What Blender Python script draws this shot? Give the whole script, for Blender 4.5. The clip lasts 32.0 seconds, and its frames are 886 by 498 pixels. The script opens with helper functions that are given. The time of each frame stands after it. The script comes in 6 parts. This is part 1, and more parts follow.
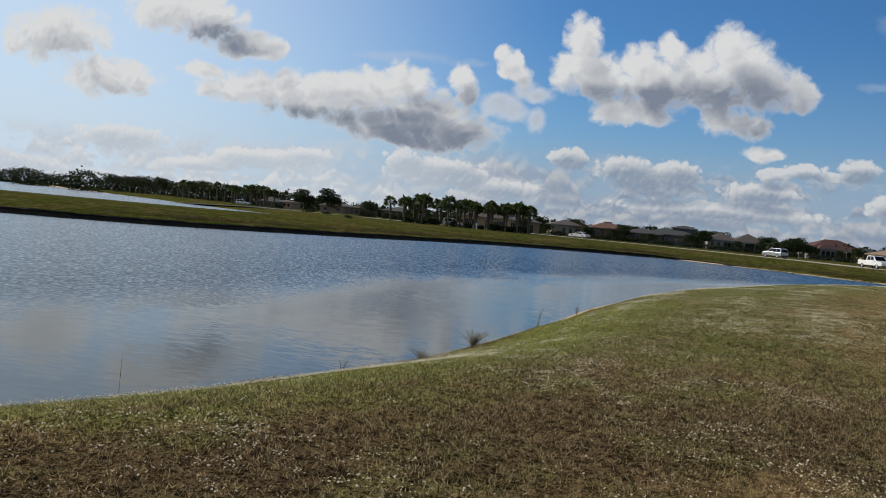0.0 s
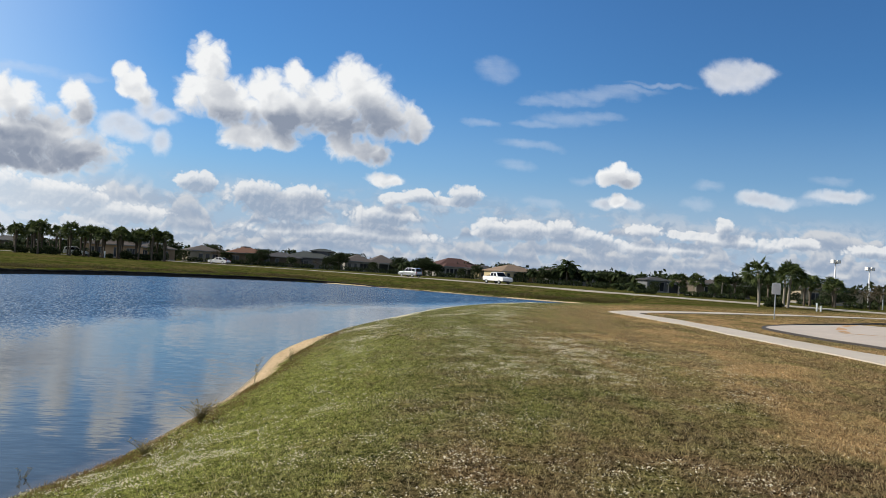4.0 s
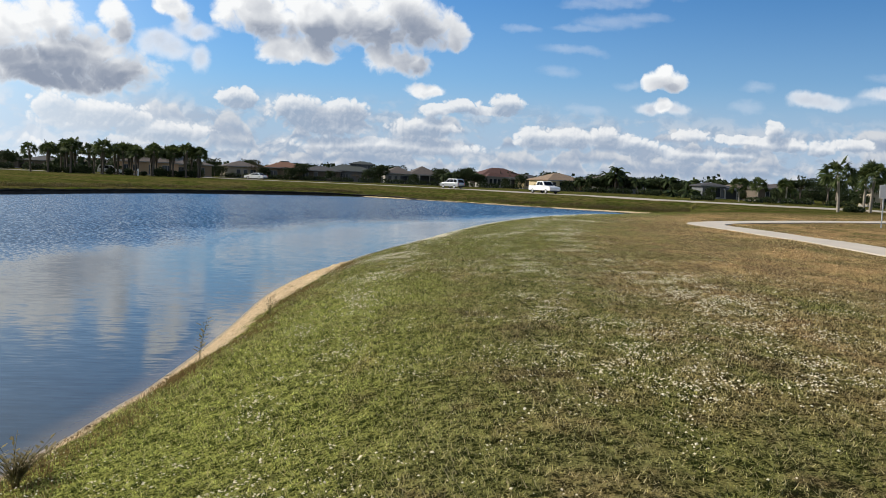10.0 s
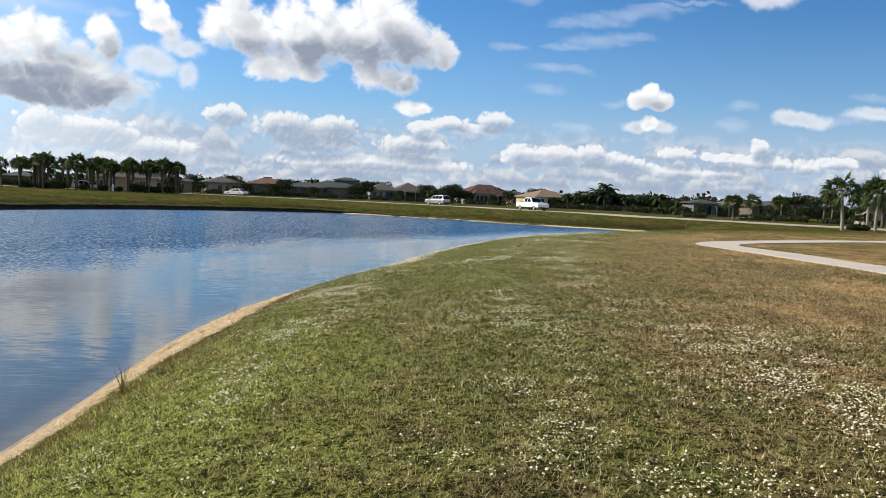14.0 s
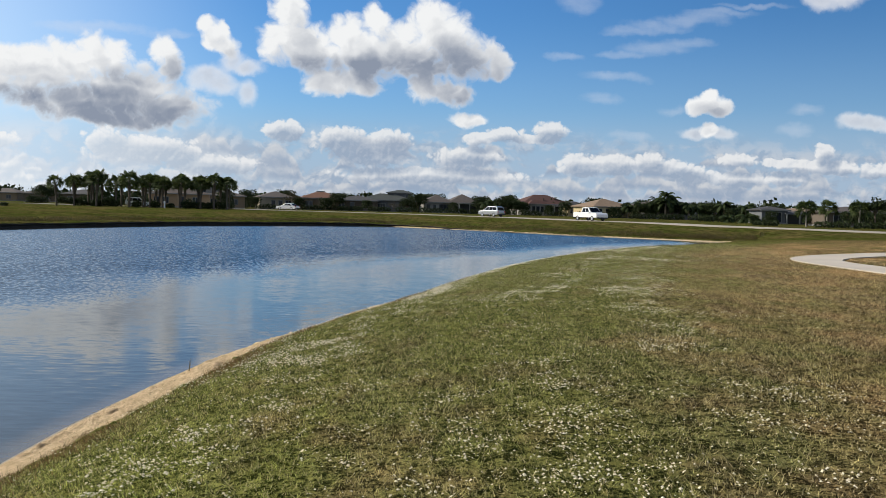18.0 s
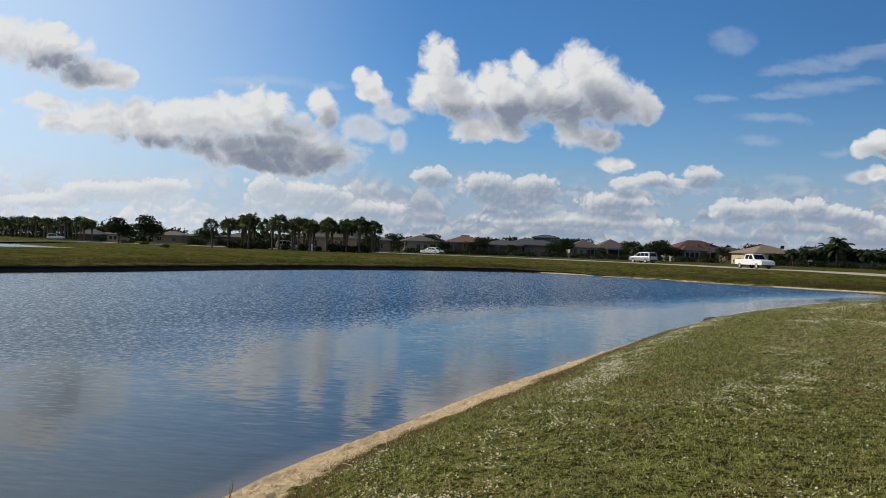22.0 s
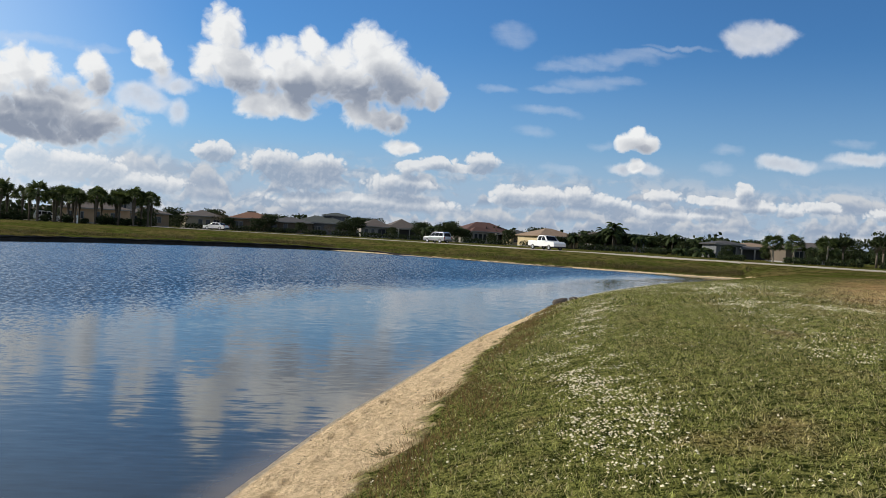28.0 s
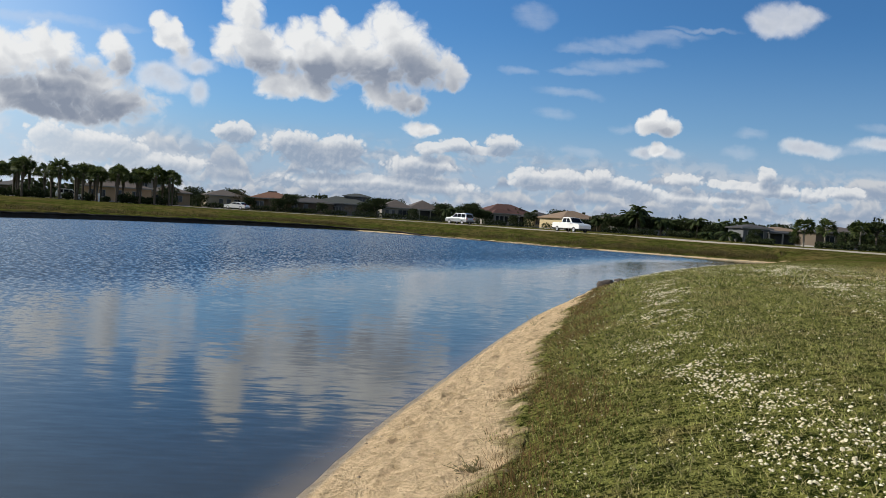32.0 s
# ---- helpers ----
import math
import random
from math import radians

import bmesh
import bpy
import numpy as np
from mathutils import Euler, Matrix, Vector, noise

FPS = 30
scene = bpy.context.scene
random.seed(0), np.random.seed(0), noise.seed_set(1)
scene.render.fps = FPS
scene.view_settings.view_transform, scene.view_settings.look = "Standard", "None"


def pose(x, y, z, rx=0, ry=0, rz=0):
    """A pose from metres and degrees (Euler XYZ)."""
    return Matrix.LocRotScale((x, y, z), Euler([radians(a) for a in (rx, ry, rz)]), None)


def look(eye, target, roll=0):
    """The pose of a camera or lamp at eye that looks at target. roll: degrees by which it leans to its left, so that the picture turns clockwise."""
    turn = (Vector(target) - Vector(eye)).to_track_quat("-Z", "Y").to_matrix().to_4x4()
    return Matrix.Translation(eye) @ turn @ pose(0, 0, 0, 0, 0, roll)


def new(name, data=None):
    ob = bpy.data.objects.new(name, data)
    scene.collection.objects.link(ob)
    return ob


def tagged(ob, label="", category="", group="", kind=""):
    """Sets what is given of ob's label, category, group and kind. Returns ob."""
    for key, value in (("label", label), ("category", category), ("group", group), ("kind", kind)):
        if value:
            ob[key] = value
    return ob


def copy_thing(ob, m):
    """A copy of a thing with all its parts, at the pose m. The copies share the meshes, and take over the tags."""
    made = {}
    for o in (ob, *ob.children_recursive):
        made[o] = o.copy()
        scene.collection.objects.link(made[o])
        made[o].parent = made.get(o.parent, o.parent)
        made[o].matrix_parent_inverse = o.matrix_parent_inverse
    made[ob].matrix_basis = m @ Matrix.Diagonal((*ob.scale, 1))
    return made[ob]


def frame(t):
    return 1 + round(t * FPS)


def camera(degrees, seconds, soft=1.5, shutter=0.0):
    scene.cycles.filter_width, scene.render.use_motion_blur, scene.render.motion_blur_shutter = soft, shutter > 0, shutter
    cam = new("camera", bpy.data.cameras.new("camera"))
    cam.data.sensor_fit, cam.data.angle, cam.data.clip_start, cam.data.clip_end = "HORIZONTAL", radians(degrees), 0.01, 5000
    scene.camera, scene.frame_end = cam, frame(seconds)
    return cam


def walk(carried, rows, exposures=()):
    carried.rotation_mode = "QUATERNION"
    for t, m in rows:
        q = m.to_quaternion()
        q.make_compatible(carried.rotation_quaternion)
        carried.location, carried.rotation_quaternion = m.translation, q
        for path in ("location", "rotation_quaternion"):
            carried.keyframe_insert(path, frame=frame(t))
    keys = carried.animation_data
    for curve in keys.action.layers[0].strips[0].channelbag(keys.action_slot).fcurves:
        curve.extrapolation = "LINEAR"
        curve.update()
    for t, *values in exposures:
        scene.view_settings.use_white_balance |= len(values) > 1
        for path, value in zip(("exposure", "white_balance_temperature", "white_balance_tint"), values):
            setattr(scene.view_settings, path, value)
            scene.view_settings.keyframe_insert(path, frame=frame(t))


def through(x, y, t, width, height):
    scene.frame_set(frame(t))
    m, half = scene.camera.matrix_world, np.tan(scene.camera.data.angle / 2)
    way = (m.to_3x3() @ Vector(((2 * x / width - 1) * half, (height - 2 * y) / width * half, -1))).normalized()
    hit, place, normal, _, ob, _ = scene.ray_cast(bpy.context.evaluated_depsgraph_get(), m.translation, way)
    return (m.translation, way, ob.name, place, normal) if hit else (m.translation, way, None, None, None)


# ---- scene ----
cam = camera(55.51, 32.0, soft=0.8)
PATH = [
    (0.0, pose(0.000, -0.000, 2.567, 87.997, -5.311, 18.018)),
    (0.5, pose(-0.348, 0.174, 2.589, 88.532, -3.458, 15.138)),
    (1.0, pose(-0.689, 0.358, 2.607, 88.230, -3.661, 11.944)),
    (1.5, pose(-1.003, 0.587, 2.619, 89.407, -6.925, 9.308)),
    (2.0, pose(-1.299, 0.864, 2.623, 90.135, -8.149, 7.230)),
    (2.5, pose(-1.566, 1.212, 2.626, 90.901, -8.283, 3.235)),
    (3.0, pose(-1.809, 1.617, 2.627, 92.292, -6.284, -2.549)),
    (3.5, pose(-2.022, 2.073, 2.624, 92.421, -4.331, -6.121)),
    (5.5, pose(-2.318, 4.342, 2.588, 86.991, -2.857, -6.653)),
    (6.0, pose(-2.355, 4.866, 2.554, 87.682, -3.948, -7.978)),
    (6.5, pose(-2.353, 5.376, 2.518, 85.045, -4.249, -5.585)),
    (7.0, pose(-2.308, 5.919, 2.509, 84.148, -3.212, -3.974)),
    (7.5, pose(-2.197, 6.453, 2.516, 84.202, -2.802, -1.354)),
    (8.0, pose(-2.054, 6.964, 2.529, 85.313, -1.635, 0.901)),
    (8.5, pose(-1.926, 7.454, 2.534, 86.147, -2.789, 1.297)),
    (9.0, pose(-1.765, 7.940, 2.540, 86.562, -2.309, -1.120)),
    (9.5, pose(-1.645, 8.454, 2.536, 85.867, -2.338, -3.284)),
    (10.0, pose(-1.514, 8.950, 2.526, 85.380, -2.285, -3.785)),
    (10.5, pose(-1.399, 9.460, 2.519, 84.358, -1.120, -4.197)),
    (11.0, pose(-1.287, 9.992, 2.511, 85.105, -1.404, -2.472)),
    (11.5, pose(-1.168, 10.547, 2.512, 89.093, -2.117, -2.815)),
    (12.0, pose(-1.039, 11.079, 2.501, 89.342, 3.433, -2.817)),
    (12.5, pose(-0.947, 11.617, 2.475, 87.718, -0.108, 0.051)),
    (13.0, pose(-0.884, 12.148, 2.439, 84.554, -1.837, -0.554)),
    (13.5, pose(-0.833, 12.684, 2.428, 81.532, -1.001, -2.582)),
    (14.0, pose(-0.810, 13.242, 2.440, 86.567, -2.399, -4.628)),
    (14.5, pose(-0.757, 13.791, 2.428, 87.960, -0.882, -4.104)),
    (15.0, pose(-0.690, 14.375, 2.418, 88.064, -0.928, -4.879)),
    (15.5, pose(-0.583, 14.930, 2.421, 87.765, -1.133, -5.071)),
    (17.5, pose(-0.136, 17.005, 2.467, 86.266, -1.944, 0.536)),
    (18.0, pose(-0.062, 17.614, 2.467, 87.232, -1.462, -0.796)),
    (18.5, pose(-0.044, 18.237, 2.466, 88.328, -1.823, -0.140)),
    (19.0, pose(-0.050, 18.871, 2.479, 88.395, -2.318, 1.989)),
    (19.5, pose(-0.044, 19.467, 2.485, 87.076, -3.317, 1.883)),
    (20.0, pose(-0.033, 20.030, 2.487, 87.267, -3.374, 2.584)),
    (20.5, pose(-0.085, 20.573, 2.484, 89.026, -2.469, 3.499)),
    (21.0, pose(-0.145, 21.072, 2.472, 88.833, -2.331, 5.592)),
    (21.5, pose(-0.233, 21.549, 2.464, 89.288, -2.472, 7.479)),
    (22.0, pose(-0.341, 22.015, 2.459, 89.983, -1.917, 9.044)),
    (22.5, pose(-0.466, 22.469, 2.455, 92.144, 0.465, 9.043)),
    (23.0, pose(-0.600, 22.920, 2.445, 92.269, 0.981, 8.015)),
    (23.5, pose(-0.717, 23.370, 2.427, 90.211, 0.960, 7.655)),
    (24.0, pose(-0.837, 23.841, 2.397, 91.052, 0.057, 2.922)),
    (24.5, pose(-0.972, 24.346, 2.351, 88.164, -1.906, 2.332)),
    (25.0, pose(-1.098, 24.881, 2.303, 90.011, -0.256, -2.427)),
    (25.5, pose(-1.192, 25.433, 2.264, 89.855, -0.511, -2.405)),
    (26.0, pose(-1.268, 25.973, 2.234, 90.966, -0.353, -2.920)),
    (26.5, pose(-1.336, 26.453, 2.199, 89.613, -0.952, -4.639)),
    (28.5, pose(-1.794, 27.529, 1.971, 88.940, -4.023, -4.608)),
    (29.0, pose(-1.833, 27.730, 1.933, 88.081, -5.302, -2.953)),
    (29.5, pose(-1.853, 27.933, 1.911, 87.803, -6.637, -2.418)),
    (30.0, pose(-1.905, 28.140, 1.898, 88.755, -6.304, -3.861)),
    (30.5, pose(-1.977, 28.331, 1.885, 89.583, -4.134, -3.907)),
    (31.0, pose(-2.029, 28.498, 1.870, 88.314, -4.414, -2.306)),
    (31.5, pose(-2.057, 28.643, 1.856, 87.320, -4.058, -1.938)),
    (32.0, pose(-2.074, 28.779, 1.840, 87.989, -3.594, -4.185)),
]
walk(cam, PATH, [(0.0, -0.28), (1.0, -0.4), (2.0, -0.3), (3.0, 0.05), (3.5, 0.1), (6.0, 0.15), (7.0, 0.3), (9.0, 0.12), (10.0, 0.2), (12.0, 0.06), (13.0, 0.05), (14.0, 0.3), (15.0, 0.2), (18.0, 0.1), (20.0, 0.15), (21.0, -0.08), (22.0, -0.15), (23.0, -0.25), (24.0, -0.22), (25.0, 0.1), (26.0, 0.05), (29.0, 0.06), (32.0, 0.0)])
# ---- world: clear blue sky with cumulus, sun low on the left ----
SUN_AZ, SUN_EL = radians(-72.0), radians(34.0)      # azimuth from +y, positive to +x
sun_way = Vector((math.sin(SUN_AZ) * math.cos(SUN_EL), math.cos(SUN_AZ) * math.cos(SUN_EL), math.sin(SUN_EL)))
sun = new("sun", bpy.data.lights.new("sun", "SUN"))
sun.data.energy, sun.data.angle, sun.data.color = 5.0, radians(0.6), (1.0, 0.93, 0.82)
sun.matrix_world = look(sun_way * 100, (0, 0, 0))

# cloud puffs on the plane y = 1 of the sky: across, up, half width, half height
CLOUD_CENTRE = [(-0.264, 0.212, 0.013, 0.011), (-0.252, 0.201, 0.015, 0.016), (-0.242, 0.182, 0.013, 0.015), (-0.260, 0.191, 0.012, 0.012), (-0.173, 0.229, 0.024, 0.027), (-0.186, 0.192, 0.024, 0.023), (-0.147, 0.186, 0.040, 0.028), (-0.100, 0.201, 0.027, 0.026), (-0.070, 0.219, 0.015, 0.020), (-0.083, 0.177, 0.054, 0.028), (-0.040, 0.185, 0.040, 0.030), (-0.007, 0.219, 0.027, 0.027), (0.010, 0.202, 0.035, 0.034), (0.040, 0.179, 0.037, 0.027), (0.078, 0.176, 0.016, 0.019), (0.067, 0.188, 0.012, 0.009), (-0.126, 0.145, 0.030, 0.016), (-0.087, 0.147, 0.031, 0.015), (-0.013, 0.137, 0.023, 0.016), (0.021, 0.137, 0.027, 0.017), (0.038, 0.106, 0.020, 0.009), (-0.010, 0.163, 0.045, 0.014)]
CLOUD_LEFT = [(-0.692, 0.173, 0.041, 0.012), (-0.622, 0.153, 0.074, 0.023), (-0.538, 0.147, 0.080, 0.029), (-0.455, 0.153, 0.067, 0.032), (-0.396, 0.167, 0.037, 0.024), (-0.360, 0.132, 0.059, 0.029), (-0.404, 0.113, 0.092, 0.022), (-0.317, 0.112, 0.057, 0.025), (-0.368, 0.094, 0.080, 0.011), (-0.322, 0.180, 0.017, 0.016), (-0.310, 0.164, 0.016, 0.019)]
CLOUD_UPPER = [(-0.680, 0.235, 0.059, 0.031), (-0.621, 0.211, 0.046, 0.020), (-0.579, 0.202, 0.018, 0.014), (-0.755, 0.257, 0.072, 0.029), (-0.679, 0.272, 0.020, 0.007), (-0.85, 0.16, 0.09, 0.03), (-0.95, 0.22, 0.10, 0.04)]
CLOUD_LOW_LEFT = [(-0.593, 0.059, 0.088, 0.016), (-0.524, 0.067, 0.045, 0.014), (-0.383, 0.066, 0.033, 0.022), (-0.333, 0.062, 0.068, 0.018), (-0.262, 0.044, 0.064, 0.015), (-0.177, 0.087, 0.029, 0.016), (-0.105, 0.077, 0.042, 0.019), (-0.051, 0.078, 0.032, 0.016), (-0.075, 0.058, 0.057, 0.012), (-0.679, 0.046, 0.071, 0.012), (-0.82, 0.075, 0.09, 0.02)]
CLOUD_LOW_MID = [(0.051, 0.083, 0.018, 0.009), (0.084, 0.089, 0.027, 0.011), (0.139, 0.094, 0.027, 0.013), (0.119, 0.084, 0.040, 0.007), (0.041, 0.061, 0.049, 0.015), (-0.002, 0.039, 0.139, 0.011), (0.175, 0.054, 0.028, 0.016), (0.216, 0.057, 0.036, 0.014), (0.256, 0.059, 0.023, 0.015), (0.290, 0.053, 0.024, 0.013)]
CLOUD_LOW_RIGHT = [(0.307, 0.047, 0.028, 0.015), (0.370, 0.042, 0.035, 0.010), (0.422, 0.046, 0.031, 0.010), (0.466, 0.078, 0.015, 0.012), (0.474, 0.060, 0.049, 0.010), (0.527, 0.057, 0.023, 0.010), (0.566, 0.063, 0.032, 0.010), (0.363, 0.066, 0.028, 0.010), (0.425, 0.063, 0.042, 0.007), (0.662, 0.059, 0.046, 0.010), (0.36, 0.043, 0.05, 0.011), (0.75, 0.07, 0.06, 0.012)]
CLOUD_SMALL = [(0.328, 0.136, 0.020, 0.012), (0.315, 0.130, 0.017, 0.009), (0.343, 0.130, 0.015, 0.010), (0.328, 0.144, 0.011, 0.008), (0.329, 0.100, 0.012, 0.009)]
CLOUD_SOFT = [(0.311, 0.097, 0.020, 0.007), (0.343, 0.097, 0.012, 0.007), (-0.268, 0.148, 0.022, 0.013), (-0.249, 0.139, 0.016, 0.011), (-0.221, 0.131, 0.012, 0.013), (-0.226, 0.160, 0.020, 0.007), (-0.238, 0.166, 0.012, 0.009), (0.520, 0.114, 0.030, 0.008), (0.500, 0.116, 0.016, 0.007), (0.475, 0.270, 0.030, 0.018), (0.455, 0.262, 0.024, 0.014), (0.498, 0.278, 0.022, 0.010), (0.616, 0.125, 0.034, 0.008)]
CLOUD_WISPS = [(0.166, 0.250, 0.022, 0.012), (0.156, 0.255, 0.014, 0.010), (0.232, 0.213, 0.030, 0.0045), (0.263, 0.219, 0.034, 0.006), (0.297, 0.227, 0.034, 0.0065), (0.318, 0.232, 0.022, 0.007), (0.335, 0.237, 0.034, 0.004), (0.372, 0.245, 0.036, 0.003),
               (0.225, 0.188, 0.030, 0.004), (0.262, 0.195, 0.034, 0.007), (0.296, 0.201, 0.026, 0.005), (0.199, 0.132, 0.020, 0.006), (0.151, 0.182, 0.020, 0.004), (0.213, 0.160, 0.034, 0.005), (0.441, 0.127, 0.016, 0.006), (0.427, 0.104, 0.018, 0.007), (0.603, 0.145, 0.024, 0.006), (0.579, 0.117, 0.030, 0.007),
               (0.282, 0.126, 0.014, 0.005), (-0.421, 0.201, 0.040, 0.006), (-0.314, 0.198, 0.033, 0.004), (-0.390, 0.203, 0.050, 0.005), (0.235, 0.090, 0.022, 0.005)]

# their grey undersides
GREY_BIG = [(0.020, 0.166, 0.062, 0.019), (-0.053, 0.159, 0.040, 0.012), (0.047, 0.175, 0.027, 0.015), (-0.121, 0.167, 0.048, 0.007), (0.039, 0.133, 0.023, 0.012), (-0.354, 0.102, 0.090, 0.015), (-0.289, 0.109, 0.032, 0.018), (-0.478, 0.119, 0.060, 0.008), (-0.592, 0.120, 0.046, 0.006), (-0.338, 0.145, 0.030, 0.009), (-0.382, 0.123, 0.044, 0.007), (-0.660, 0.222, 0.041, 0.012), (-0.621, 0.208, 0.028, 0.007)]
GREY_LOW = [(-0.080, 0.066, 0.040, 0.007), (0.072, 0.063, 0.029, 0.012), (-0.150, 0.068, 0.021, 0.008), (-0.015, 0.048, 0.099, 0.006), (0.222, 0.040, 0.037, 0.006), (0.265, 0.049, 0.018, 0.005), (0.159, 0.045, 0.019, 0.005), (0.339, 0.125, 0.019, 0.008), (0.151, 0.087, 0.016, 0.005), (-0.306, 0.158, 0.018, 0.008)]


class Nodes:
    """Short hand for building a node tree."""

    def __init__(self, tree):
        self.tree = tree

    def add(self, kind, inputs=None):
        n = self.tree.nodes.new(kind)
        for k, v in (inputs or {}).items():
            if isinstance(v, bpy.types.NodeSocket):
                self.tree.links.new(v, n.inputs[k])
            else:
                n.inputs[k].default_value = v
        return n

    def math(self, op, a, b=0.0, c=0.0):
        n = self.add("ShaderNodeMath", {0: a, 1: b, 2: c})
        n.operation = op
        return n.outputs[0]

    def vec(self, op, a, b=(0, 0, 0), c=(0, 0, 0), out=0):
        n = self.add("ShaderNodeVectorMath", {0: a, 1: b, 2: c})
        n.operation = op
        return n.outputs[out]

    def ramp(self, x, lo, hi, a=0.0, b=1.0):
        n = self.add("ShaderNodeMapRange", {0: x, 1: lo, 2: hi, 3: a, 4: b})
        n.interpolation_type = "SMOOTHSTEP"
        return n.outputs[0]

    def mix(self, f, a, b):
        n = self.add("ShaderNodeMix", {0: f, 6: a, 7: b})
        n.data_type = "RGBA"
        return n.outputs[2]

    def attribute(self, name):
        n = self.add("ShaderNodeAttribute")
        n.attribute_name = name
        return n.outputs["Fac"]

    def noise(self, vec, scale, detail=4.0, rough=0.55, out=0):
        return self.add("ShaderNodeTexNoise", {"Vector": vec, "Scale": scale, "Detail": detail, "Roughness": rough}).outputs[out]


def puff_field(name, groups, grow=1.12):
    """A node group: how deep a point of the sky's plane lies inside the nearest puff (1 in its middle, 0 at its rim, below 0 outside)."""
    tree = bpy.data.node_groups.new(name, "ShaderNodeTree")
    tree.interface.new_socket("Point", in_out="INPUT", socket_type="NodeSocketVector")
    tree.interface.new_socket("Depth", in_out="OUTPUT", socket_type="NodeSocketFloat")
    k = Nodes(tree)
    point = k.add("NodeGroupInput").outputs[0]
    best = None
    for u, w, ru, rw in [b for g in groups for b in g]:
        ru, rw = ru * grow, rw * grow
        q = k.vec("MULTIPLY_ADD", point, (1 / ru, 1 / rw, 0), (-u / ru, -w / rw, 0))
        r = k.vec("DOT_PRODUCT", q, q, out=1)
        best = r if best is None else k.math("SMOOTH_MIN", best, r, 0.75)
    tree.links.new(k.math("SUBTRACT", 1.0, best), k.add("NodeGroupOutput").inputs[0])
    return tree


def make_world():
    world = bpy.data.worlds.new("world")
    scene.world = world
    world.use_nodes = True
    tree = world.node_tree
    tree.nodes.clear()
    k = Nodes(tree)
    way = k.add("ShaderNodeTexCoord").outputs["Generated"]
    xyz = k.add("ShaderNodeSeparateXYZ", {0: way}).outputs
    ahead = k.math("MAXIMUM", xyz[1], 0.04)
    u, w = k.math("DIVIDE", xyz[0], ahead), k.math("DIVIDE", xyz[2], ahead)
    flat = k.add("ShaderNodeCombineXYZ", {0: u, 1: w, 2: 0.0}).outputs[0]
    # uneven rims: a slow wander and a finer one
    big = k.vec("SUBTRACT", k.noise(flat, 16.0, 3.0, 0.5, 1), (0.5, 0.5, 0.5))
    bent = k.vec("MULTIPLY_ADD", big, (0.030, 0.024, 0), flat)
    mid = k.vec("SUBTRACT", k.noise(flat, 55.0, 4.0, 0.6, 1), (0.5, 0.5, 0.5))
    bent = k.vec("MULTIPLY_ADD", mid, (0.011, 0.010, 0), bent)
    field = puff_field("cumulus", [CLOUD_CENTRE, CLOUD_LEFT, CLOUD_UPPER, CLOUD_SMALL], 1.12)
    far_field = puff_field("far_cumulus", [CLOUD_LOW_LEFT, CLOUD_LOW_MID, CLOUD_LOW_RIGHT], 0.98)
    thin = puff_field("wisps", [CLOUD_WISPS])

    def depth(point, group):
        n = k.add("ShaderNodeGroup")
        n.node_tree = group
        tree.links.new(point, n.inputs[0])
        return n.outputs[0]

    def billow(point, sizes):
        """Rounded heaps with sharp creases."""
        total, mean = None, 0.0
        for scale, amount in sizes:
            n = k.noise(point, scale, 0.0)
            h = k.math("MULTIPLY", k.math("ABSOLUTE", k.math("MULTIPLY_ADD", n, 2.0, -1.0)), amount)
            total, mean = (h if total is None else k.math("ADD", total, h)), mean + 0.24 * amount
        return k.math("SUBTRACT", total, mean)

    coarse, full = ((21.0, 1.0), (47.0, 0.6)), ((21.0, 1.0), (47.0, 0.6), (105.0, 0.30), (230.0, 0.12))
    bumps = billow(bent, full)
    fray = k.math("SUBTRACT", k.noise(bent, 46.0, 6.0, 0.60), 0.5)
    here = k.math("ADD", depth(bent, field), k.math("ADD", k.math("MULTIPLY", bumps, 0.95), k.math("MULTIPLY", fray, 0.45)))
    cover = k.ramp(here, -0.20, 0.62)
    # light from the upper left: how much cloud lies sunward of each point
    reach = k.ramp(w, 0.03, 0.18, 0.30, 1.0)
    load = None
    for along, weight in ((0.012, 0.30), (0.027, 0.40), (0.048, 0.40)):
        step = k.add("ShaderNodeCombineXYZ", {0: k.math("MULTIPLY", reach, -0.48 * along), 1: k.math("MULTIPLY", reach, 0.88 * along), 2: 0.0}).outputs[0]
        point = k.vec("ADD", bent, step)
        thick = k.math("MULTIPLY", k.ramp(k.math("MULTIPLY_ADD", billow(point, coarse), 1.0, depth(point, field)), -0.1, 0.85), weight)
        load = thick if load is None else k.math("ADD", load, thick)
    relief = k.math("SUBTRACT", bumps, billow(k.vec("ADD", bent, (-0.004, 0.006, 0.0)), full))
    under = depth(bent, puff_field("undersides", [GREY_BIG, GREY_LOW], 1.7))
    shade = k.math("MULTIPLY", k.ramp(load, 0.10, 1.15), 0.52)
    shade = k.math("ADD", shade, k.math("MULTIPLY", k.ramp(k.math("MULTIPLY_ADD", bumps, 0.6, under), -0.8, 1.5), 0.66))
    shade = k.math("SUBTRACT", shade, k.math("MULTIPLY", relief, 0.26))
    shade = k.math("ADD", shade, k.math("MULTIPLY", k.math("SUBTRACT", k.noise(bent, 22.0, 4.0, 0.5), 0.5), 0.40))
    shade = k.math("MULTIPLY", k.math("SUBTRACT", shade, 0.06), k.ramp(here, -0.1, 0.8, 0.35, 1.0))
    shade = k.add("ShaderNodeClamp", {0: shade}).outputs[0]
    streak = k.noise(k.vec("MULTIPLY", flat, (22.0, 95.0, 0)), 1.0, 5.0, 0.6)
